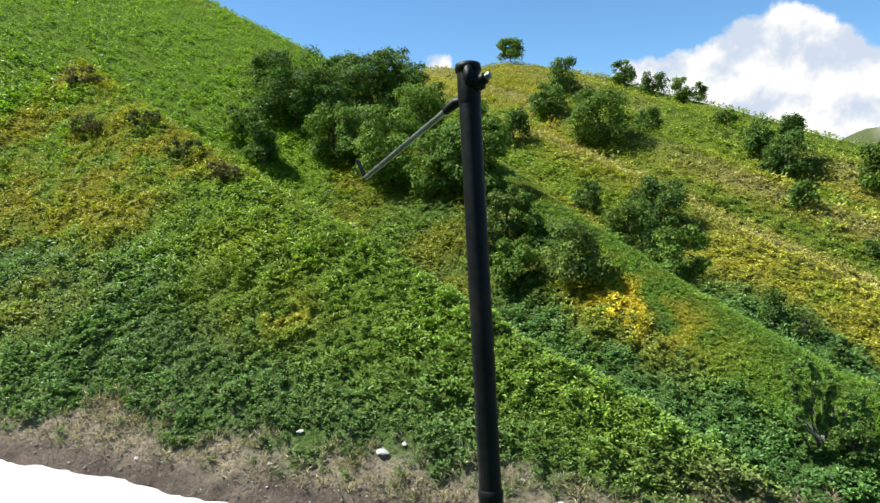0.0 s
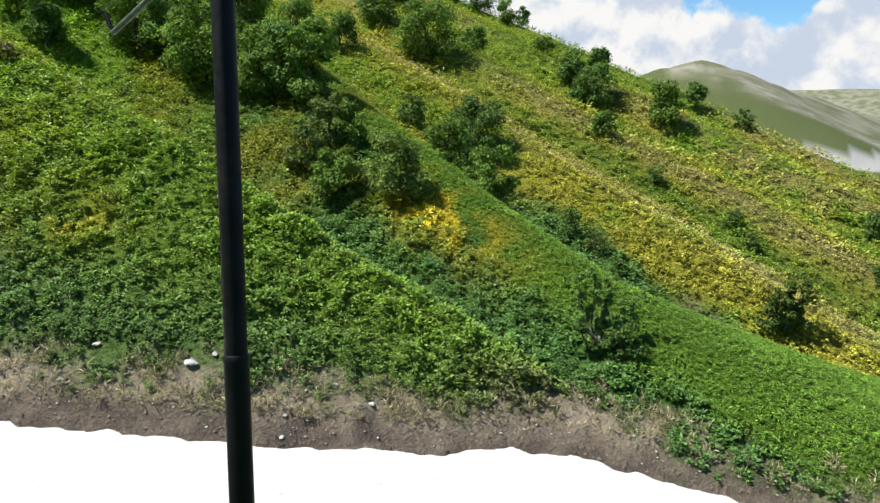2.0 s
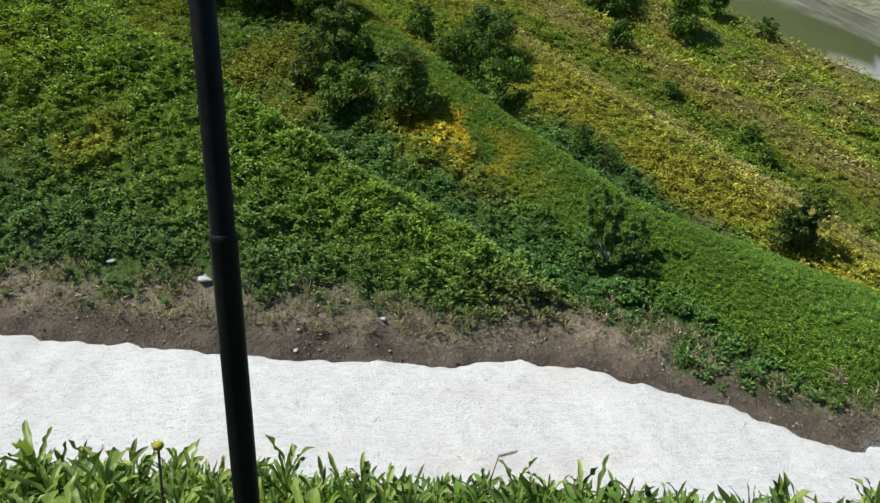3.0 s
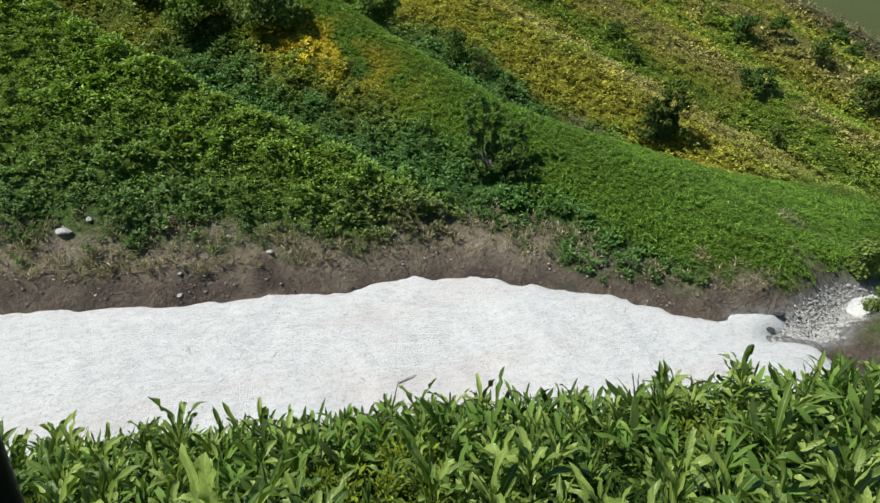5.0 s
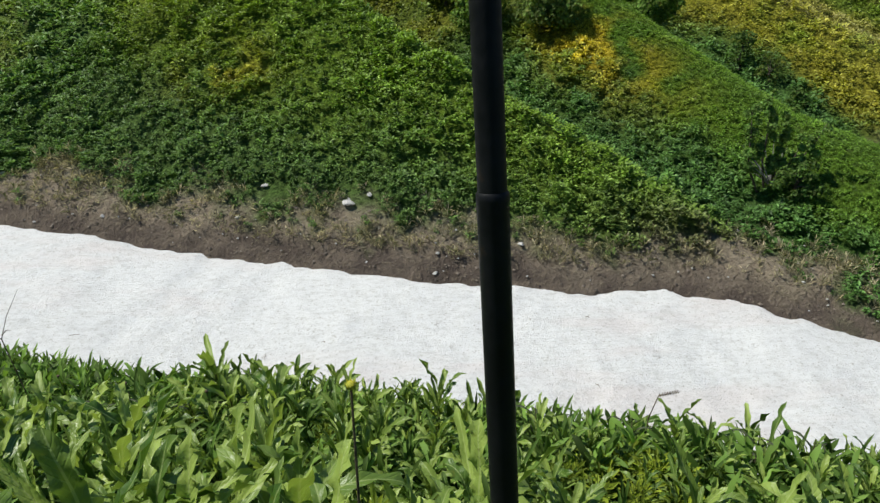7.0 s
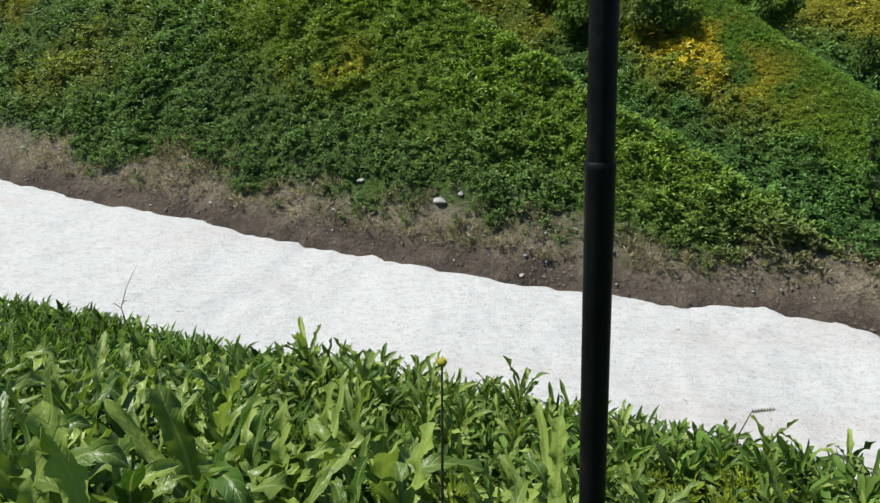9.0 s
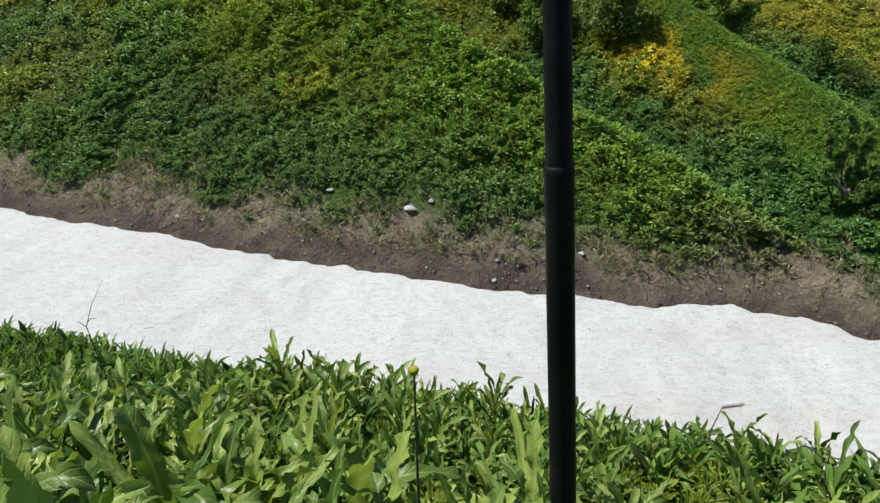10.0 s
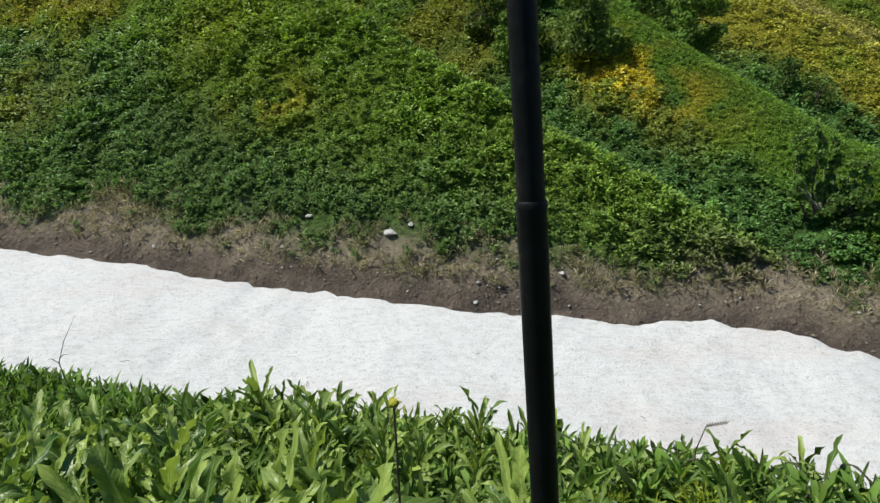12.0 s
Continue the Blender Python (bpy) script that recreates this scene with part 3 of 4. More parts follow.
OAK, HAZEL, OLIVE, PALE = np.array((0.100, 0.174, 0.042)), np.array((0.134, 0.218, 0.042)), np.array((0.122, 0.175, 0.044)), np.array((0.160, 0.225, 0.060))


def make_tree(name, label, x, y, high, wide, seed, colour, leaf=0.24, bole=0.22, thin=1.0, lean=(0.0, 0.0), group=""):
    """A tapered trunk with limbs and a loose crown. bole: the bare part of the height."""
    rng = np.random.default_rng(seed)
    z = float(ground_height(np.array([x]), np.array([y]))[0])
    thing = new(name)
    thing.location = (x, y, z)
    tagged(thing, label, "tree" if name == "tree" else "bush", group)
    k = int(np.clip(18 + wide * high * 1.3, 20, 52))
    a = rng.uniform(0, 2 * np.pi, k)
    up = (max(bole, 0.10) + (0.90 - max(bole, 0.10)) * rng.uniform(0, 1, k) ** (1.35 if bole < 0.15 else 1.0)) * high
    # widest below the middle, rounded towards the top
    out = np.sqrt(rng.uniform(0.12, 1.0, k)) * wide * 0.42 * np.sqrt(np.clip(1.04 - ((up / high - 0.35) / 0.66) ** 2, 0.05, 1)) * rng.uniform(0.8, 1.15, k)
    centres = np.stack([out * np.cos(a) + lean[0] * up, out * np.sin(a) + lean[1] * up, up], 1)
    radii = rng.uniform(0.10, 0.18, k) * (1.3 if leaf > 0.065 * wide else 1.0) * min(wide, high * 1.1)
    radii = np.minimum(radii, np.maximum(0.10 * high, high * 1.03 - up))
    count = int(np.clip(thin * 15.0 * wide * high / leaf ** 2, 600, 10000))
    trunk_top = Vector((lean[0] * high * 0.6, lean[1] * high * 0.6, high * 0.62))
    thick = 0.022 * high + 0.02
    bend = Vector((rng.uniform(-1, 1), rng.uniform(-1, 1), 0)) * 0.05 * high
    spine = [Vector((0, 0, -0.25)), Vector((0, 0, 0.1)), trunk_top * 0.5 + bend, trunk_top]
    part("trunk", tubes_mesh("trunk", [(spine, (thick * 1.25, thick, thick * 0.75, thick * 0.35))], BARK), thing)
    limbs = []
    for c, r in list(zip(centres, radii))[:8]:
        root = spine[2].lerp(spine[3], float(rng.uniform(0, 0.9))) if c[2] > high * 0.35 else spine[1].lerp(spine[2], float(rng.uniform(0.3, 1)))
        c = Vector(c)
        limbs.append(([root, root.lerp(c, 0.5) + Vector((0, 0, 0.06 * high)), c, c + (c - root) * 0.25], (thick * 0.5, thick * 0.36, thick * 0.2, thick * 0.06)))
    for run in limbs:
        part("limb", tubes_mesh("limb", [run], BARK, 5), thing)
    part("crown", crown_mesh("crown", rng, centres, radii, leaf, count, colour), thing)
    return thing


def make_sprays(name, label, x, y, sprays, seed, colour, leaf=0.10, dead=0):
    """A straggling shrub of several slender leafy sprays. sprays: foot offset, lean, height and width of each; dead: bare branches."""
    rng = np.random.default_rng(seed)
    z = float(ground_height(np.array([x]), np.array([y]))[0])
    thing = new(name)
    thing.location = (x, y, z)
    tagged(thing, label, "tree" if name == "tree" else "bush")
    for foot, lean, high, wide in sprays:
        spine = [Vector((foot * 0.4, 0, -0.2)), Vector((foot, 0.05, high * 0.3)), Vector((foot + lean * 0.6, 0, high * 0.65)), Vector((foot + lean, 0.05, high * 0.95))]
        stem = part("stem", tubes_mesh("stem", [(spine, (0.035, 0.028, 0.018, 0.006))], BARK, 6), thing)
        k = max(5, int(high * 4.5))
        t = np.linspace(0.25, 0.97, k)
        centres = np.stack([np.interp(t, (0, 0.3, 0.65, 0.95), [p.x for p in spine]), rng.normal(0, 0.1 * wide, k), t * high], 1)
        centres[:, :2] += rng.normal(0, 0.20 * wide, (k, 2))
        radii = wide * rng.uniform(0.16, 0.34, k) * (1.1 - 0.5 * t)
        part("foliage", crown_mesh("foliage", rng, centres, radii, leaf, int(np.clip(9 * wide * high / leaf ** 2, 120, 3000)), colour), stem)
    for i in range(dead):
        a = rng.uniform(0, 6.28)
        tip = Vector((math.cos(a) * 0.7 - 0.3, math.sin(a) * 0.5, rng.uniform(0.5, 1.5)))
        part("bare_branch", tubes_mesh("bare_branch", [([Vector((0, 0, 0.1)), tip * 0.5 + Vector((0, 0, 0.1)), tip], (0.022, 0.014, 0.004))], DEAD_WOOD, 5), thing)
    return thing


def make_wood(rows, name, label, seed, colours, leaf, bole=0.15, group="", thin=1.0):
    for i, (x, y, high, wide) in enumerate(rows):
        make_tree(name, label, x, y, high, wide, seed + i, colours[i % len(colours)], leaf, bole, thin, group=group)


# the dark grove in the hollow
make_wood(((-11.1, 51.6, 5.9, 6.2), (-13.4, 53.4, 4.6, 4.4), (-8.7, 50.9, 4.6, 4.4), (-5.5, 54.2, 5.6, 5.6), (-3.2, 55.2, 5.2, 4.6), (-1.4, 53.8, 4.1, 4.0), (-7.9, 56.8, 5.2, 4.8)),
          "tree", "rounded dark green broadleaf tree in the hollow", 100, (OAK, HAZEL * 0.85, OAK * 1.1), 0.21, 0.04, group="trees of the grove")
make_wood(((-7.3, 46.0, 4.3, 4.6), (-3.0, 41.4, 4.9, 4.9), (-4.9, 44.2, 4.6, 4.4), (-0.4, 38.5, 4.0, 3.6), (2.5, 36.0, 4.5, 3.4), (0.9, 37.4, 4.2, 3.2), (-1.2, 46.0, 4.4, 4.6), (2.0, 40.0, 4.4, 3.6)),
          "tree", "leafy green broadleaf tree at the grove's lower edge", 120, (HAZEL, HAZEL * 1.1, OAK * 1.15), 0.18, 0.04, group="trees of the grove")
make_wood(((-13.9, 46.3, 2.7, 2.5), (-11.9, 43.8, 2.9, 2.4)), "bush", "small green bush beside the grove", 140, (HAZEL, OAK), 0.20)
# crest and face of the far hill
make_wood(((11.3, 96.5, 3.8, 4.6),), "tree", "lone small round tree on the hill's skyline", 150, (OAK * 1.2,), 0.28, 0.25)
make_wood(((15.1, 76.9, 4.4, 3.6), (11.5, 65.8, 3.2, 3.9), (14.1, 57.3, 5.1, 5.8), (6.5, 55.6, 3.0, 2.9), (19.3, 59.4, 2.1, 2.8)),
          "bush", "dense round green bush on the yellow hillside", 160, (OAK, OAK * 1.1, HAZEL * 0.9), 0.25, 0.02, "bushes of the far hill")
make_wood(((24.4, 84.5, 3.1, 3.6), (26.8, 80.4, 2.7, 3.2), (28.7, 76.3, 2.8, 2.4), (30.3, 75.0, 2.4, 1.6)),
          "tree", "small dark tree standing on the sloping ridge", 180, (OAK, OAK * 0.9, HAZEL), 0.22, 0.02, "trees of the ridge")
make_wood(((27.7, 62.2, 1.5, 2.5), (27.7, 55.8, 3.0, 2.9), (27.8, 51.5, 3.7, 4.5), (32.0, 47.2, 3.5, 3.2), (23.9, 42.4, 1.8, 2.2), (42.4, 49.9, 1.7, 1.7)),
          "bush", "dark green bush with its shadow on dry grass", 200, (HAZEL * 0.8, OAK, OAK * 0.9), 0.23, 0.02, "bushes of the far hill")
make_wood(((28.7, 52.7, 4.5, 2.1), (39.6, 53.4, 2.6, 2.0)), "tree", "slender dark tree beside the ridge", 215, (OAK,), 0.22, 0.4)
# the middle spur
make_wood(((9.6, 42.4, 2.2, 2.0), (9.3, 31.8, 2.7, 2.8), (13.7, 39.5, 3.4, 4.2), (10.5, 28.8, 2.5, 2.7), (11.3, 34.5, 2.9, 2.9)),
          "bush", "thick glossy green bush along the spur's crest", 220, (OAK * 0.95, HAZEL * 0.95, OAK * 0.9, HAZEL), 0.17, 0.02, "bushes of the spur")
make_wood(((3.2, 31.4, 2.6, 2.4), (3.2, 27.5, 2.2, 2.4), (5.4, 26.5, 2.8, 3.0), (1.9, 30.0, 2.2, 1.8), (4.2, 31.0, 2.6, 1.6)),
          "tree", "olive green shrubby tree above the golden patch", 240, (OLIVE, HAZEL * 0.9, OLIVE * 1.1), 0.15, 0.02, "trees by the golden patch", 0.9)
make_wood(((15.6, 30.0, 1.7, 1.5), (16.5, 28.9, 1.2, 1.4), (17.0, 27.2, 0.8, 1.0)), "bush", "low loose shrub in the gully behind the spur", 250, (OAK * 0.9, OLIVE), 0.13, 0.05, thin=0.5)
make_sprays("tree", "half-dead straggling tree with bare grey branches", 10.2, 16.9, ((-0.75, -0.15, 2.5, 0.55), (-0.35, -0.05, 2.9, 0.55), (0.05, 0.10, 2.4, 0.5), (0.6, 0.75, 2.0, 0.45), (0.35, 0.35, 1.5, 0.7)), 268, OAK * 1.25, 0.085, 16)
make_tree("bush", "dark low bush under a straggling tree", 10.7, 16.4, 1.1, 1.6, 271, OAK * 0.85, 0.10, 0.0, 0.6)
make_sprays("tree", "upright bushy tree over yellow herbs", 22.4, 22.0, ((-0.8, -0.25, 2.2, 0.9), (-0.4, -0.1, 2.8, 0.8), (0.1, 0.05, 3.1, 0.7), (0.5, 0.25, 2.9, 0.8), (0.8, 0.25, 2.0, 0.9), (0.1, 0.0, 1.5, 1.6)), 267, OLIVE * 0.95, 0.12, 4)
# scattered shrubs of the dry slope
make_wood(((24.9, 36.8, 1.3, 1.2), (27.6, 32.3, 0.9, 1.1), (27.3, 30.2, 1.0, 0.9), (39.1, 32.2, 1.8, 1.8), (33.4, 26.0, 1.4, 2.4), (31.1, 22.3, 1.2, 0.9), (50.1, 32.9, 1.2, 1.5), (49.0, 30.6, 1.5, 1.4), (43.0, 25.1, 2.3, 2.0)),
          "bush", "small dark shrub on the dry yellow slope", 280, (OAK, OAK * 0.9, OLIVE), 0.15, 0.02, "shrubs of the dry slope")
make_wood(((41.5, 31.6, 1.7, 1.3), (42.7, 28.7, 1.8, 1.5)), "tree", "small thin tree casting a long shadow", 295, (HAZEL * 0.8, OLIVE), 0.16, 0.4, thin=0.7)
make_wood(((18.2, 8.5, 0.8, 0.8), (19.6, 9.9, 1.3, 1.3)), "bush", "small yellow-green bush beside the stream bed", 299, (PALE,), 0.10, 0.1)
# low brownish scrub on the front spur
make_wood(((-24.0, 44.5, 1.3, 2.4), (-17.2, 38.2, 1.1, 2.2), (-20.5, 38.0, 1.2, 2.0), (-13.5, 34.6, 0.9, 2.6), (-10.6, 32.0, 0.9, 1.8)),
          "bush", "low brownish scrub among yellow herbs", 310, (np.array((0.13, 0.125, 0.05)), np.array((0.10, 0.13, 0.035))), 0.14, 0.05, "scrub of the front spur", 0.7)


# ---- stones, debris and dry grass on the bank ----
def stone_mesh(name, seed, mat, flat=0.7):
    rng = np.random.default_rng(seed)
    bm = bmesh.new()
    bmesh.ops.create_icosphere(bm, subdivisions=2, radius=1.0)
    cuts = [Vector(rng.normal(size=3)).normalized() for _ in range(7)]
    for v in bm.verts:
        for c in cuts:
            over = v.co.dot(c) - 0.62
            if over > 0:
                v.co -= c * over * 0.85
        v.co *= 1 + 0.10 * noise.noise(v.co * 1.7 + Vector((seed, 0, 0)))
        v.co.z *= flat
    return bm_mesh(name, bm, mat, False)


def stone(name, label, me, x, y, size, turn, group="", sink=0.25):
    z = float(ground_height(np.array([x]), np.array([y]))[0])
    ob = new(name, me)
    ob.matrix_basis = pose(x, y, z + size * (0.55 - sink), 12 * math.sin(turn), 9 * math.cos(turn * 2), turn * 57) @ Matrix.Diagonal((size, size * 0.8, size * 0.75, 1))
    return tagged(ob, label, "stone", group)


def make_stones():
    pale = [stone_mesh("pale_stone", 400 + i, PALE_ROCK, 0.6) for i in range(3)]
    grey = [stone_mesh("grey_stone", 410 + i, ROCK) for i in range(5)]
    dark = [stone_mesh("dark_slab", 420 + i, DARK_ROCK, 0.35) for i in range(2)]
    for i, (x, y, s) in enumerate(PALE_ROCKS):
        stone("pale_rock", "whitish rock lying among herbs above the bank", pale[i % 3], x, y, s, i * 1.7, "pale rocks", 0.05)
    rng = np.random.default_rng(5)
    made = 0
    while made < 130:
        x, y = float(rng.uniform(-20, 13)), float(rng.uniform(11, 24))
        up = float(ground_height(np.array([x]), np.array([y]))[0]) - float(snow_height(np.array([x]), np.array([y]))[0])
        if 0.05 < up < 1.0 * rng.uniform(0.3, 1.2) and spur_front(x, y) > bank_near(x, y):
            small = float(rng.choice((0.035, 0.05, 0.06, 0.10), p=(0.5, 0.3, 0.15, 0.05))) * 0.8
            stone("stone", "small grey stone stuck in the bare earth", (grey + pale)[made % 8], x, y, small * float(rng.uniform(0.8, 1.3)), made * 0.9, "stones of the bank")
            made += 1
    made = 0
    while made < 290:
        x, y = float(rng.uniform(13.9, 19.6)), float(rng.uniform(8.0, 10.0))
        if stream_bed(x, y) > 0.5 and snow_height(x, y) < ground_height(x, y) + 0.04:
            size = float(rng.choice((0.022, 0.032, 0.045, 0.075), p=(0.35, 0.35, 0.22, 0.08))) * float(rng.uniform(0.8, 1.3))
            stone("stream_stone", "grey tumbled stone in the stream bed", (grey + pale)[made % 8], x, y, size, made * 1.3, "stones of the stream bed", 0.1)
            made += 1
    for x, y, s in ((14.55, 9.22, 0.21), (15.2, 9.42, 0.17), (14.2, 9.16, 0.13)):
        stone("dark_slab", "dark wet slab at the end of the snow", dark[int(x * 10) % 2], x, y, s, x, "dark slabs", 0.0)


def make_snow_scrap():
    bm = bmesh.new()
    bmesh.ops.create_icosphere(bm, subdivisions=4, radius=1.0)
    for v in bm.verts:
        v.co *= 1 + 0.3 * noise.noise(v.co * 1.6) + 0.12 * noise.noise(v.co * 5)
    ob = new("snow_scrap", bm_mesh("snow_scrap", bm, SNOW))
    z = float(ground_height(np.array([18.9]), np.array([9.1]))[0])
    ob.matrix_basis = pose(18.9, 9.1, z + 0.05, 0, 0, 20) @ Matrix.Diagonal((0.85, 0.5, 0.38, 1))
    tagged(ob, "melting scrap of white snow by the stream bed", "snow")


def make_dry_grass():
    rng = np.random.default_rng(61)
    n = 26000
    x, y = scatter(rng, n, -52, 58, 15, 27, 1.0)
    z, b = ground_height(x, y), bare(x, y)
    up = z - snow_height(x, y)
    ok = (b > 0.12) & (up > 0.30) & (rng.uniform(0, 1, n) < 0.25 + 0.5 * smooth(-0.2, 0.5, rough(x, y, 1.1, 62))) & (spur_front(x, y) > bank_near(x, y))
    for rx, ry, rs in PALE_ROCKS:
        ok &= np.hypot(x - rx, y - ry + 0.2) > 0.22 + 1.3 * rs
    x, y, z = x[ok], y[ok], z[ok]
    c = blend(np.array((0.46, 0.41, 0.31))[None, :], np.array((0.20, 0.20, 0.10))[None, :], rng.uniform(0, 1, len(x)) ** 1.5)
    me = leaves_mesh("dry_grass", np.stack([x, y, z - 0.02], 1), rng.uniform(0.11, 0.25, len(x)), 12, c, HERB, rng, (0.4, 1.45), 0.14, 0.40)
    tagged(new("dry_grass", me), "sparse straw-coloured tufts on the bare earth", "grass", kind="stuff")


def make_snow_debris():
    rng = np.random.default_rng(71)
    for i in range(14):
        x, y = float(rng.uniform(-9, 12)), float(rng.uniform(10.5, 13.2))
        z = float(snow_height(np.array([x]), np.array([y]))[0])
        a, long = float(rng.uniform(0, 6.28)), float(rng.uniform(0.04, 0.14))
        way = Vector((math.cos(a), math.sin(a), 0)) * long
        me = tubes_mesh("twig", [([-way, Vector((0.02, 0, 0.02)), way], (0.005, 0.006, 0.003))], DRY, 5)
        ob = new("twig", me)
        ob.location = (x, y, z + 0.012)
        tagged(ob, "dark fallen twig lying on the snow", "twig", "twigs on the snow")


def pebbles(name, label, x, y, z, size, mat, rng):
    """Small angular lumps lying at the places given, in one mesh."""
    m = len(x)
    ball = np.array(((1, 0, 0), (0, 1, 0), (-1, 0, 0), (0, -1, 0), (0, 0, 1), (0.1, 0.1, -0.6)))
    tri = np.array(((0, 1, 4), (1, 2, 4), (2, 3, 4), (3, 0, 4), (1, 0, 5), (2, 1, 5), (3, 2, 5), (0, 3, 5)))
    verts = ball[None] * rng.uniform(0.6, 1.3, (m, 6, 3)) * size[:, None, None]
    spin = rng.uniform(0, 6.28, m)
    c, s = np.cos(spin)[:, None], np.sin(spin)[:, None]
    verts = np.stack([verts[:, :, 0] * c - verts[:, :, 1] * s, verts[:, :, 0] * s + verts[:, :, 1] * c, verts[:, :, 2] * 0.8], 2)
    verts = (verts + np.stack([x, y, z + 0.01], 1)[:, None, :]).reshape(-1, 3)
    faces = (tri[None] + 6 * np.arange(m)[:, None, None]).reshape(-1, 3)
    tagged(new(name, mesh_from(name, verts, faces, mat)), label, "gravel", kind="stuff")


def make_clods():
    """Crumbs of earth and gravel on the bare bank, in one mesh."""
    rng = np.random.default_rng(64)
    n = 15000
    x, y = scatter(rng, n, -52, 58, 14.5, 25, 1.0)
    z, b = ground_height(x, y), bare(x, y)
    ok = (b > 0.35) & (z > snow_height(x, y) - 0.05) & (spur_front(x, y) > bank_near(x, y)) & (x < 15)
    x, y, z = x[ok], y[ok], z[ok]
    z = z + 0.14 * b[ok] * rough(x, y, 0.7, 91) + 0.08 * b[ok] * rough(x, y, 0.25, 92)
    pebbles("earth_crumbs", "crumbs of dark earth and gravel on the bare bank", x, y, z, 0.014 + 0.05 * rng.uniform(0, 1, len(x)) ** 4, CLOD, rng)


def make_stream_gravel():
    rng = np.random.default_rng(65)
    x, y = rng.uniform(13.6, 21, 16000), rng.uniform(7.8, 10.3, 16000)
    z = ground_height(x, y)
    ok = (stream_bed(x, y) > rng.uniform(0.45, 0.8, len(x))) & (snow_height(x, y) < z + 0.03)
    x, y, z = x[ok], y[ok], z[ok]
    pebbles("stream_gravel", "pale grey angular gravel covering the stream bed", x, y, z, 0.012 + 0.035 * rng.uniform(0, 1, len(x)) ** 3, ROCK, rng)


make_stones()
make_clods()
make_stream_gravel()
make_snow_scrap()
make_dry_grass()
make_snow_debris()


# ---- the plants of the near bank ----
def blade(long, wide, arch, fold, wave, seed, rows=9, cols=4):
    """One broad lance-shaped leaf that rises from its foot and bends over towards +y: verts, quads, place on the leaf."""
    rng = np.random.default_rng(seed)
    verts, faces, spot = [], [], []
    pos, angle = np.array((0.0, 0.0)), 0.05
    twist, curl, beat, phase = rng.uniform(-0.5, 0.5), rng.uniform(-0.9, 0.9), rng.uniform(17, 27), rng.uniform(0, 6.3, 2)
    for i in range(rows + 1):
        t = i / rows
        w = wide * (0.20 + 1.25 * t ** 0.8 * (1 - t) ** 0.5) * (1 if i < rows else 0.05) * (1 + 0.10 * math.sin(beat * 0.7 * t + phase[1]))
        tang, norm = np.array((math.sin(angle), math.cos(angle))), np.array((math.cos(angle), -math.sin(angle)))
        roll = curl * t
        for j in range(cols + 1):
            u = 2 * j / cols - 1
            frill = math.sin(beat * t + phase[0 if u > 0 else 1]) + 0.5 * math.sin(2.1 * beat * t + 2 * seed)
            lift = fold * abs(u) * w + wave * w * frill * u * u
            flat = u * w * 0.5
            p = pos - norm * (lift * math.cos(roll) + flat * math.sin(roll))
            verts.append((flat * math.cos(roll) - lift * math.sin(roll) + twist * t * t * long * 0.2, p[0], p[1]))
            spot.append((abs(u), t, 0.0))
        pos = pos + tang * long / rows
        angle += arch / rows * (0.3 + 1.4 * t) + 0.10 * math.sin(beat * 0.4 * t + phase[0])
    for i in range(rows):
        for j in range(cols):
            a = i * (cols + 1) + j
            faces.append((a, a + 1, a + cols + 2, a + cols + 1))
    return verts, faces, spot


def leaf_mesh(*shape):
    verts, faces, spot = blade(*shape)
    return mesh_from("leaf", verts, faces, DOCK, {"leaf": np.array(spot)}, True)


SMALL = [leaf_mesh(0.16 + 0.026 * (i % 6), 0.034 + 0.008 * (i % 4), (0.2, 0.7, 1.2, 2.0)[i % 4], 0.16 + 0.07 * (i % 3), 0.18 + 0.07 * (i % 3), 500 + i, 10, 4) for i in range(14)]
LARGE = [leaf_mesh(0.29 + 0.045 * (i % 7), 0.060 + 0.012 * (i % 5), (0.3, 1.0, 1.6, 2.4, 0.6)[i % 5], 0.12 + 0.08 * (i % 3), 0.16 + 0.07 * (i % 4), 540 + i, 16, 6) for i in range(20)]
STEM = tubes_mesh("stem", [(((0, 0, -0.05), (0.006, 0.002, 0.16), (0, 0, 0.32)), (0.008, 0.007, 0.004))], STALK, 6)


def make_plant(seed, leaves):
    """One plant: a short stem and a rosette of long leaves."""
    rng = random.Random(seed)
    thing = new("broad_leaved_plant")
    tagged(thing, "lush green plant with long lance-shaped leaves", "plant", "plants of the near bank")
    part("stem", STEM, thing)
    n = rng.randint(19, 24) if leaves is SMALL else rng.randint(12, 15)
    for i in range(n):
        inner = i / n
        tilt = 74 - 64 * inner + rng.uniform(-16, 16)
        m = pose(0, 0, 0.02 + 0.28 * inner, 0, 0, i * 137.5 + rng.uniform(-20, 20)) @ pose(0, 0.006, 0, -tilt * 0.75, rng.uniform(-12, 12), 0)
        size = rng.uniform(0.75, 1.15)
        part("leaf", rng.choice(leaves), thing, m @ Matrix.Diagonal((size, size, size, 1)))
    return thing


FEATHERY = ((-0.55, 2.6, 0.45), (3.45, 2.6, 0.45), (1.5, 3.2, 0.40), (-1.2, 4.3, 0.40))


def feathery(x, y):
    """Where feathery herbs take over from the large leaves."""
    patches = sum(np.exp(-(((x - px) / w) ** 2 + ((y - py) / w) ** 2)) for px, py, w in FEATHERY)
    return np.clip(0.7 * smooth(0.15, 0.50, rough(x, y, 1.1, 33) - 0.08) + patches, 0, 1)


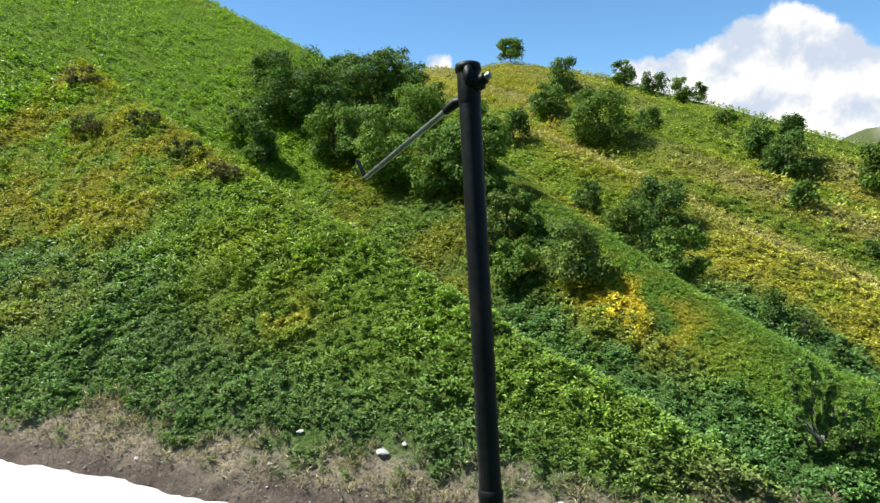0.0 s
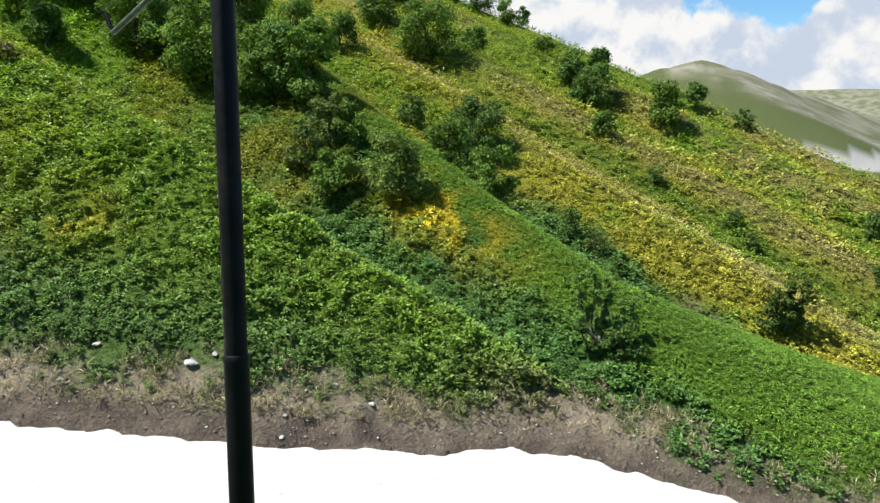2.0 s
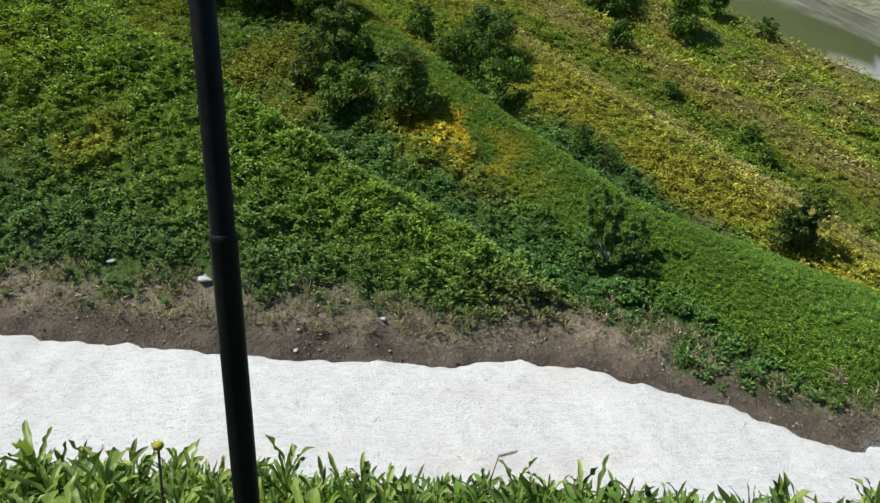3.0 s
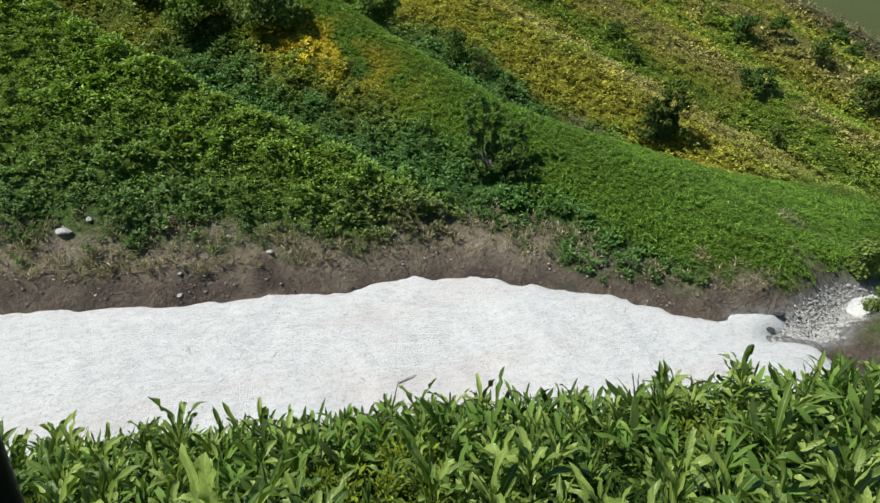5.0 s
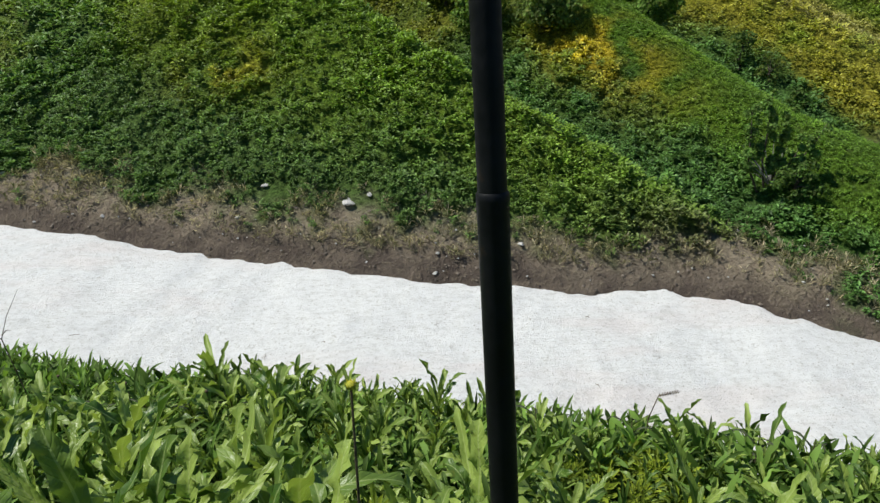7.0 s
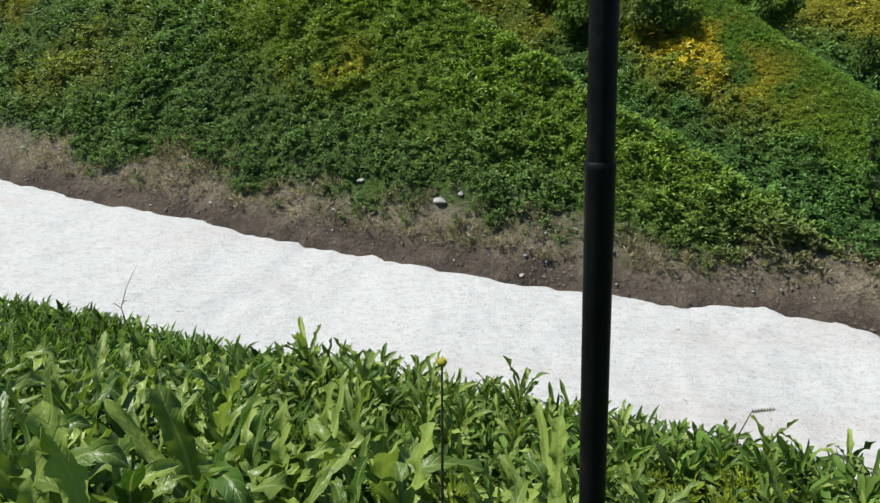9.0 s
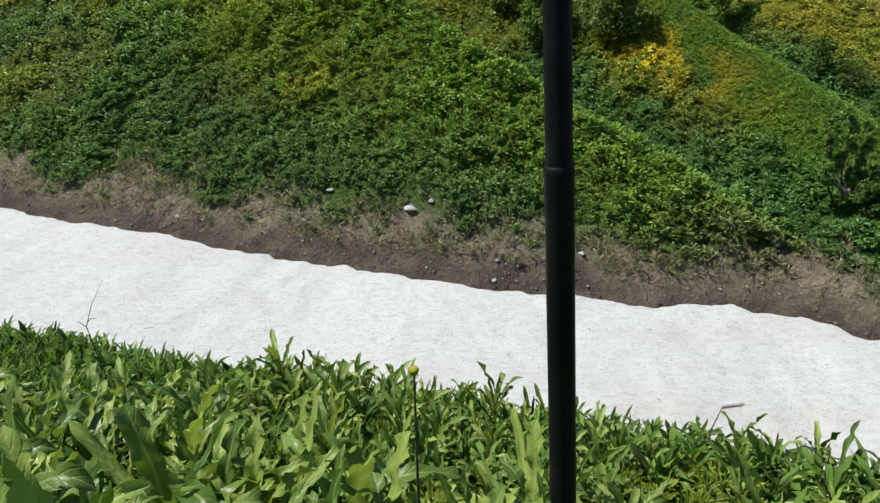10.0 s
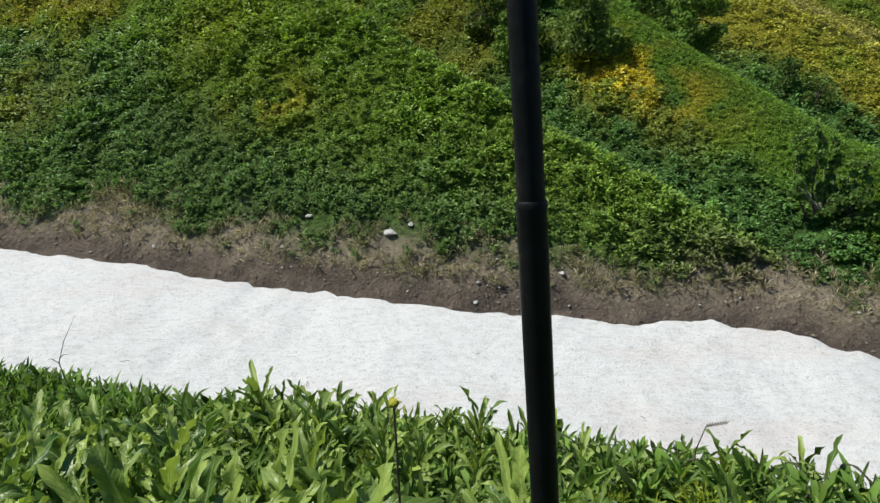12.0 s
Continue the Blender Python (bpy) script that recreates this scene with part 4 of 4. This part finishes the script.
def bank_places(rng, n, az0, az1, r0, r1, gap):
    """Places on the near bank, none closer to another than gap, as rows of x, y, z."""
    gen = np.random.default_rng(rng.randrange(10 ** 6))
    az, r = np.radians(gen.uniform(az0, az1, 40000)), np.sqrt(gen.uniform(r0 * r0, r1 * r1, 40000))
    x, y = r * np.sin(az), r * np.cos(az)
    ok = (0.493 * x + 0.87 * y < 4.95 + 0.50 * smooth(-4, -1.5, x)) & (np.hypot(x - 0.05, y - 0.66) > 0.35)
    ok &= feathery(x, y) < gen.uniform(0.35, 1.1, 40000)
    taken, out = {}, []
    for px, py in zip(x[ok].tolist(), y[ok].tolist()):
        i, j = int(px // gap), int(py // gap)
        near = [q for a in (-1, 0, 1) for b in (-1, 0, 1) for q in taken.get((i + a, j + b), ())]
        if all((px - a) ** 2 + (py - b) ** 2 > gap * gap for a, b in near):
            taken.setdefault((i, j), []).append((px, py))
            out.append((px, py))
            if len(out) == n:
                break
    x, y = np.array(out).T
    return np.stack([x, y, ground_height(x, y)], 1).tolist()


def edge_growth(x, y):
    """Along the bank's edge the plants stand taller, most of all up the slope."""
    az = math.degrees(math.atan2(x, y))
    if 0.493 * x + 0.87 * y < 3.4:
        return 1.0
    return float(1.05 + 0.30 * smooth(-12, -20, az) + 0.05 * smooth(5, 12, az) - 0.18 * smooth(32, 44, az))


def make_near_plants():
    rng = random.Random(31)
    spots = bank_places(rng, 300, -50, 70, 1.35, 6.4, 0.26)
    kinds = [make_plant(600 + i, SMALL if i % 2 else LARGE) for i in range(12)]
    used = set()
    for x, y, z in spots:
        depth = 0.493 * x + 0.87 * y
        broad = depth < (2.7 if x < 0.3 else 2.3) + rng.uniform(-0.4, 0.2) and rng.random() < (0.92 if x < 0.3 else 0.65)
        k = 2 * rng.randrange(6) + (0 if broad else 1)
        size = rng.uniform(0.9, 1.18) * (1.10 if x < -0.4 else 1.0) * float(0.72 + 0.28 * smooth(1.6, 2.7, math.hypot(x, y))) * edge_growth(x, y)
        if depth > 3.2 and x > 0.2:
            size = min(size, 0.92)
        m = pose(x, y, z, -8 + rng.uniform(-10, 10), rng.uniform(-10, 10), rng.uniform(0, 360)) @ Matrix.Diagonal((size, size, size, 1))
        if math.hypot(x + 0.27, y - 1.80) < 0.26:
            continue
        if k not in used:
            used.add(k)
            kinds[k].matrix_basis = m
        else:
            copy_thing(kinds[k], m)
    # farther along the bank
    gen = np.random.default_rng(32)
    verts, faces, count = [], [], 0
    tints = []
    simple = [blade(0.18 + 0.030 * (i % 6), 0.030 + 0.008 * (i % 5), 0.3 + 0.5 * (i % 4), 0.20, 0.22, 700 + i, 6, 2) for i in range(12)]
    more = bank_places(rng, 1000, -62, 78, 3.6, 15.0, 0.19) + bank_places(rng, 70, -52, 72, 1.3, 4.0, 0.25)
    for x, y, z in more:
        for i in range(16):
            v, f = simple[int(gen.integers(12))][:2]
            m = np.array(pose(x, y, z + 0.28 * i / 15, 0, 0, float(gen.uniform(0, 360))) @ pose(0, 0, 0, -float(gen.uniform(4, 46)), 0, 0))
            s = float(gen.uniform(0.75, 1.2)) * edge_growth(x, y)
            v = np.array(v) * s
            verts.append(v @ m[:3, :3].T + m[:3, 3])
            faces.append(np.array(f) + count)
            tints.append(np.tile(np.array((0.118, 0.205, 0.043)) * gen.uniform(0.35, 1.75), (len(v), 1)))
            count += len(v)
    me = mesh_from("bank_leaves", np.concatenate(verts), np.concatenate(faces), FERN, {"tint": np.concatenate(tints)}, True)
    tagged(new("bank_leaves", me), "dense long-leaved green plants along the bank's edge", "plants", kind="stuff")
    # feathery yellow-green herbs and low leaves between them
    n = 2600
    x, y = scatter(gen, n, -60, 74, 1.0, 8.5, 1.2)
    d = 0.493 * x + 0.87 * y
    ok = d < 4.9 + 0.50 * smooth(-4, -1.5, x)
    x, y = x[ok], y[ok]
    z = ground_height(x, y)
    tuft = feathery(x, y)
    # low leaves outside the tufts coloured dark, standing in for shade between plants
    c = blend(np.array((0.045, 0.095, 0.018))[None, :], np.array((0.22, 0.28, 0.03))[None, :], tuft)
    me = leaves_mesh("low_herbs", np.stack([x, y, z + 0.20 * tuft * gen.uniform(0.3, 1.6, len(x))], 1), 0.075 + 0.02 * gen.uniform(-1, 1, len(x)), 44, c, FERN, gen, (0.1, 1.3), 0.30, 1.0)
    tagged(new("low_herbs", me), "feathery yellow-green herbs between the larger plants", "herbs", kind="stuff")


def ground_at(x, y):
    return float(ground_height(np.array([x]), np.array([y]))[0])


def make_flower():
    """The tall bud over the leaves."""
    x, y, top = -0.28, 1.81, 0.155
    z = ground_at(x, y)
    thing = new("flower")
    thing.location = (x, y, z)
    tagged(thing, "tall dark stalk with one closed yellow-green flower bud", "flower")
    high = top - z
    part("stalk", tubes_mesh("stalk", [(((-0.11, 0, -0.05), (-0.05, 0, high * 0.5), (0, 0, high)), (0.007, 0.006, 0.004))], DRY, 8), thing)
    bm = bmesh.new()
    bmesh.ops.create_uvsphere(bm, u_segments=14, v_segments=10, radius=0.016)
    for v in bm.verts:
        v.co.z *= 0.85
        v.co *= 1 + 0.10 * math.sin(7 * math.atan2(v.co.y, v.co.x))
    bmesh.ops.translate(bm, verts=bm.verts, vec=(0, 0, high + 0.006))
    part("bud", bm_mesh("bud", bm, BUD), thing, label="closed yellow-green bud")
    petal = mesh_from("petal", *blade(0.022, 0.010, 0.9, 0.2, 0.0, 5, 3, 2)[:2], BUD, smooth_=True)
    for k in range(9):
        part("petal", petal, thing, pose(0, 0, high, 0, 0, k * 40) @ pose(0, 0.010, 0, -20, 0, 0))


def make_seed_stalk():
    x, y, top = 1.75, 4.02, -1.99
    z = ground_at(x, y)
    thing = new("seed_stalk")
    thing.location = (x, y, z)
    tagged(thing, "dark withered stalk with a drooping seed head", "plant")
    h = top - z
    part("stalk", tubes_mesh("stalk", [(((-0.1, 0, -0.05), (-0.09, 0, h * 0.7), (-0.03, 0, h), (0.06, 0, h + 0.015)), (0.006, 0.005, 0.004, 0.003))], DRY, 6), thing)
    runs = []
    for k in range(16):
        t = k / 15
        p = Vector((-0.03 + 0.15 * t, 0, h - 0.01 + 0.02 * t))
        runs.append(([p, p + Vector((0.010, 0.008 * (-1) ** k, 0.026)), p + Vector((0.02, 0.004 * (-1) ** k, (0.045 if k % 2 else -0.02) * (1 - 0.5 * t)))], (0.0028, 0.0035, 0.001)))
    part("seed_head", tubes_mesh("seed_head", runs, DRY, 5), thing)


def make_dry_stalk():
    x, y = -4.35, 5.85
    z = ground_at(x, y)
    thing = new("dry_stalk")
    thing.location = (x, y, z)
    tagged(thing, "thin bare leaning stalk above the plants", "plant")
    h = -2.15 - z
    part("stalk", tubes_mesh("stalk", [(((0, 0, -0.05), (0, 0, h), (0.14, 0, h + 0.26), (0.36, 0, h + 0.56)), (0.006, 0.005, 0.0035, 0.0015)),
                                       (((0.0, 0, h), (-0.06, 0, h + 0.06), (-0.10, 0, h + 0.05)), (0.005, 0.004, 0.002)),
                                       (((0.02, 0, h + 0.05), (0.08, 0, h + 0.10), (0.13, 0, h + 0.10)), (0.005, 0.004, 0.002))], DRY, 6), thing)
    for dx, dh in ((-0.75, 0.20), (-1.15, 0.12), (0.55, 0.18), (1.4, 0.15), (2.3, 0.14)):
        px, py = x + dx, y - 0.45 * dx
        pz = ground_at(px, py)
        top = 0.55 + dh
        small = new("seed_stalk")
        small.location = (px, py, pz)
        tagged(small, "short dark seed stalk above the leaves", "plant", "short seed stalks")
        part("stalk", tubes_mesh("stalk", [(((0, 0, -0.05), (0.01, 0, top * 0.6), (0.02, 0, top)), (0.005, 0.004, 0.002))], DRY, 5), small)
        bm = bmesh.new()
        bmesh.ops.create_icosphere(bm, subdivisions=1, radius=0.018)
        bmesh.ops.translate(bm, verts=bm.verts, vec=(0.02, 0, top))
        part("seed_head", bm_mesh("seed_head", bm, DRY), small)


def make_withered_shoots():
    """Dark wilted shoots with curled tips that stand out along the bank's edge."""
    rng = random.Random(77)
    blades = [mesh_from("curled_leaf", *blade(0.16 + 0.03 * i, 0.022, 1.4 + 0.5 * i, 0.3, 0.3, 820 + i, 10, 2)[:2], WILTED, smooth_=True) for i in range(4)]
    for x, y, tall in ((0.80, 4.25, 0.58), (1.50, 3.95, 0.52), (2.25, 3.50, 0.54), (2.55, 3.35, 0.56), (-3.1, 5.0, 0.56), (-2.7, 5.0, 0.58), (-2.25, 4.9, 0.54), (-1.9, 4.95, 0.56)):
        z = ground_at(x, y)
        thing = new("withered_shoot")
        thing.location = (x, y, z)
        tagged(thing, "dark wilted shoot with curled leaf tips", "plant", "withered shoots")
        part("stalk", tubes_mesh("stalk", [(((0, 0, -0.05), (0.01, 0, tall * 0.6), (0, 0, tall)), (0.006, 0.005, 0.003))], DRY, 5), thing)
        for k in range(5):
            part("curled_leaf", blades[k % 4], thing, pose(0, 0, tall * (0.35 + 0.14 * k), 0, 0, k * 140 + rng.uniform(-30, 30)) @ pose(0, 0, 0, -rng.uniform(8, 35), 0, 0))


make_near_plants()
make_withered_shoots()
make_flower()
make_seed_stalk()
make_dry_stalk()


# ---- the post ----
def post_at(z):
    return Vector((0.0551 + 0.0027 * (z - 1.6), 1.0115 + 0.1774 * (z - 1.6), z))


def turned(profile, sides=24):
    """A lathe round z: verts and quads from (radius, height) pairs."""
    verts, faces = [], []
    for r, h in profile:
        verts += [(r * math.cos(2 * math.pi * k / sides), r * math.sin(2 * math.pi * k / sides), h) for k in range(sides)]
    for i in range(len(profile) - 1):
        for k in range(sides):
            a, b = i * sides + k, i * sides + (k + 1) % sides
            faces.append((a, b, b + sides, a + sides))
    return verts, faces


def make_post():
    foot = ground_at(0.05, 0.64) - 0.04
    thing = new("metal_post")
    way = (post_at(1.0) - post_at(0.0)).normalized()
    across = Vector((1, 0, 0)) - way * way.x
    across.normalize()
    turn = Matrix((across, way.cross(across), way)).transposed().to_4x4()
    thing.matrix_basis = Matrix.Translation(post_at(foot)) @ turn
    tagged(thing, "slim black painted metal post with a bolted head", "post")
    k = 1 / way.z
    joint, top = (1.136 - foot) * k, (1.785 - foot) * k

    def ring(name, profile, label=""):
        return part(name, mesh_from(name, *turned(profile), PAINT, smooth_=True), thing, label=label)

    ring("lower_tube", ((0.0190, 0.0), (0.0190, joint - 0.012), (0.0196, joint - 0.008), (0.0196, joint - 0.001), (0.0176, joint + 0.002)), "black sleeve tube with a stepped joint")
    ring("upper_tube", ((0.0172, joint - 0.02), (0.0172, top - 0.03), (0.0172, top - 0.012)))
    ring("collar", ((0.0172, top - 0.062), (0.0183, top - 0.058), (0.0183, top - 0.013), (0.0176, top - 0.010)))
    ring("cap", ((0.0176, top - 0.010), (0.0206, top - 0.008), (0.0212, top - 0.002), (0.0200, top + 0.003), (0.0120, top + 0.0045), (0.0005, top + 0.005)), "flat dark cap")
    # bolt and wing beside the head, towards the viewer
    bolt = part("bolt", mesh_from("bolt", *turned(((0.0005, 0.016), (0.008, 0.015), (0.0095, 0.012), (0.0095, 0.004), (0.014, 0.003), (0.014, -0.012), (0.0005, -0.013)), 16), PAINT, smooth_=True), thing,
                pose(0.0150, -0.0130, top - 0.030, 75, 0, 50), "round-headed bolt")
    part("nut", mesh_from("nut", *turned(((0.0005, 0.024), (0.0052, 0.023), (0.006, 0.020), (0.006, 0.014)), 6), STEEL), bolt, label="worn steel nut")
    part("lug", mesh_from("lug", *turned(((0.0005, 0.010), (0.0100, 0.008), (0.0115, 0.0), (0.0100, -0.008), (0.0005, -0.010)), 14), PAINT, smooth_=True), thing,
         pose(-0.001, -0.0165, top - 0.020, 82, 0, 0) @ Matrix.Diagonal((0.8, 1.5, 1, 1)))
    # the strut that runs off from the head
    inv = thing.matrix_basis.inverted()
    start, end = inv @ Vector((0.034, 1.045, 1.730)), inv @ Vector((-0.149, 1.305, 1.622))
    line = end - start
    stub = start + line * 0.09
    part("socket", tubes_mesh("socket", [([start + Vector((0.012, 0, 0.002)), start, stub], (0.0075, 0.0085, 0.0072))], PAINT, 12), thing)
    strut = part("strut", tubes_mesh("strut", [([stub - line * 0.01, start + line * 0.5, end], (0.0052, 0.0052, 0.0050))], STEEL, 12), thing, label="dull grey steel strut")
    part("end_fitting", tubes_mesh("end_fitting", [([end + Vector((0.004, 0, -0.002)), end + Vector((-0.006, 0.004, 0.012)), end + Vector((-0.014, 0.008, 0.036)), end + Vector((-0.020, 0.008, 0.040))], (0.0045, 0.0042, 0.0045, 0.0030))], PAINT, 8), strut, label="short dark hook")


make_post()
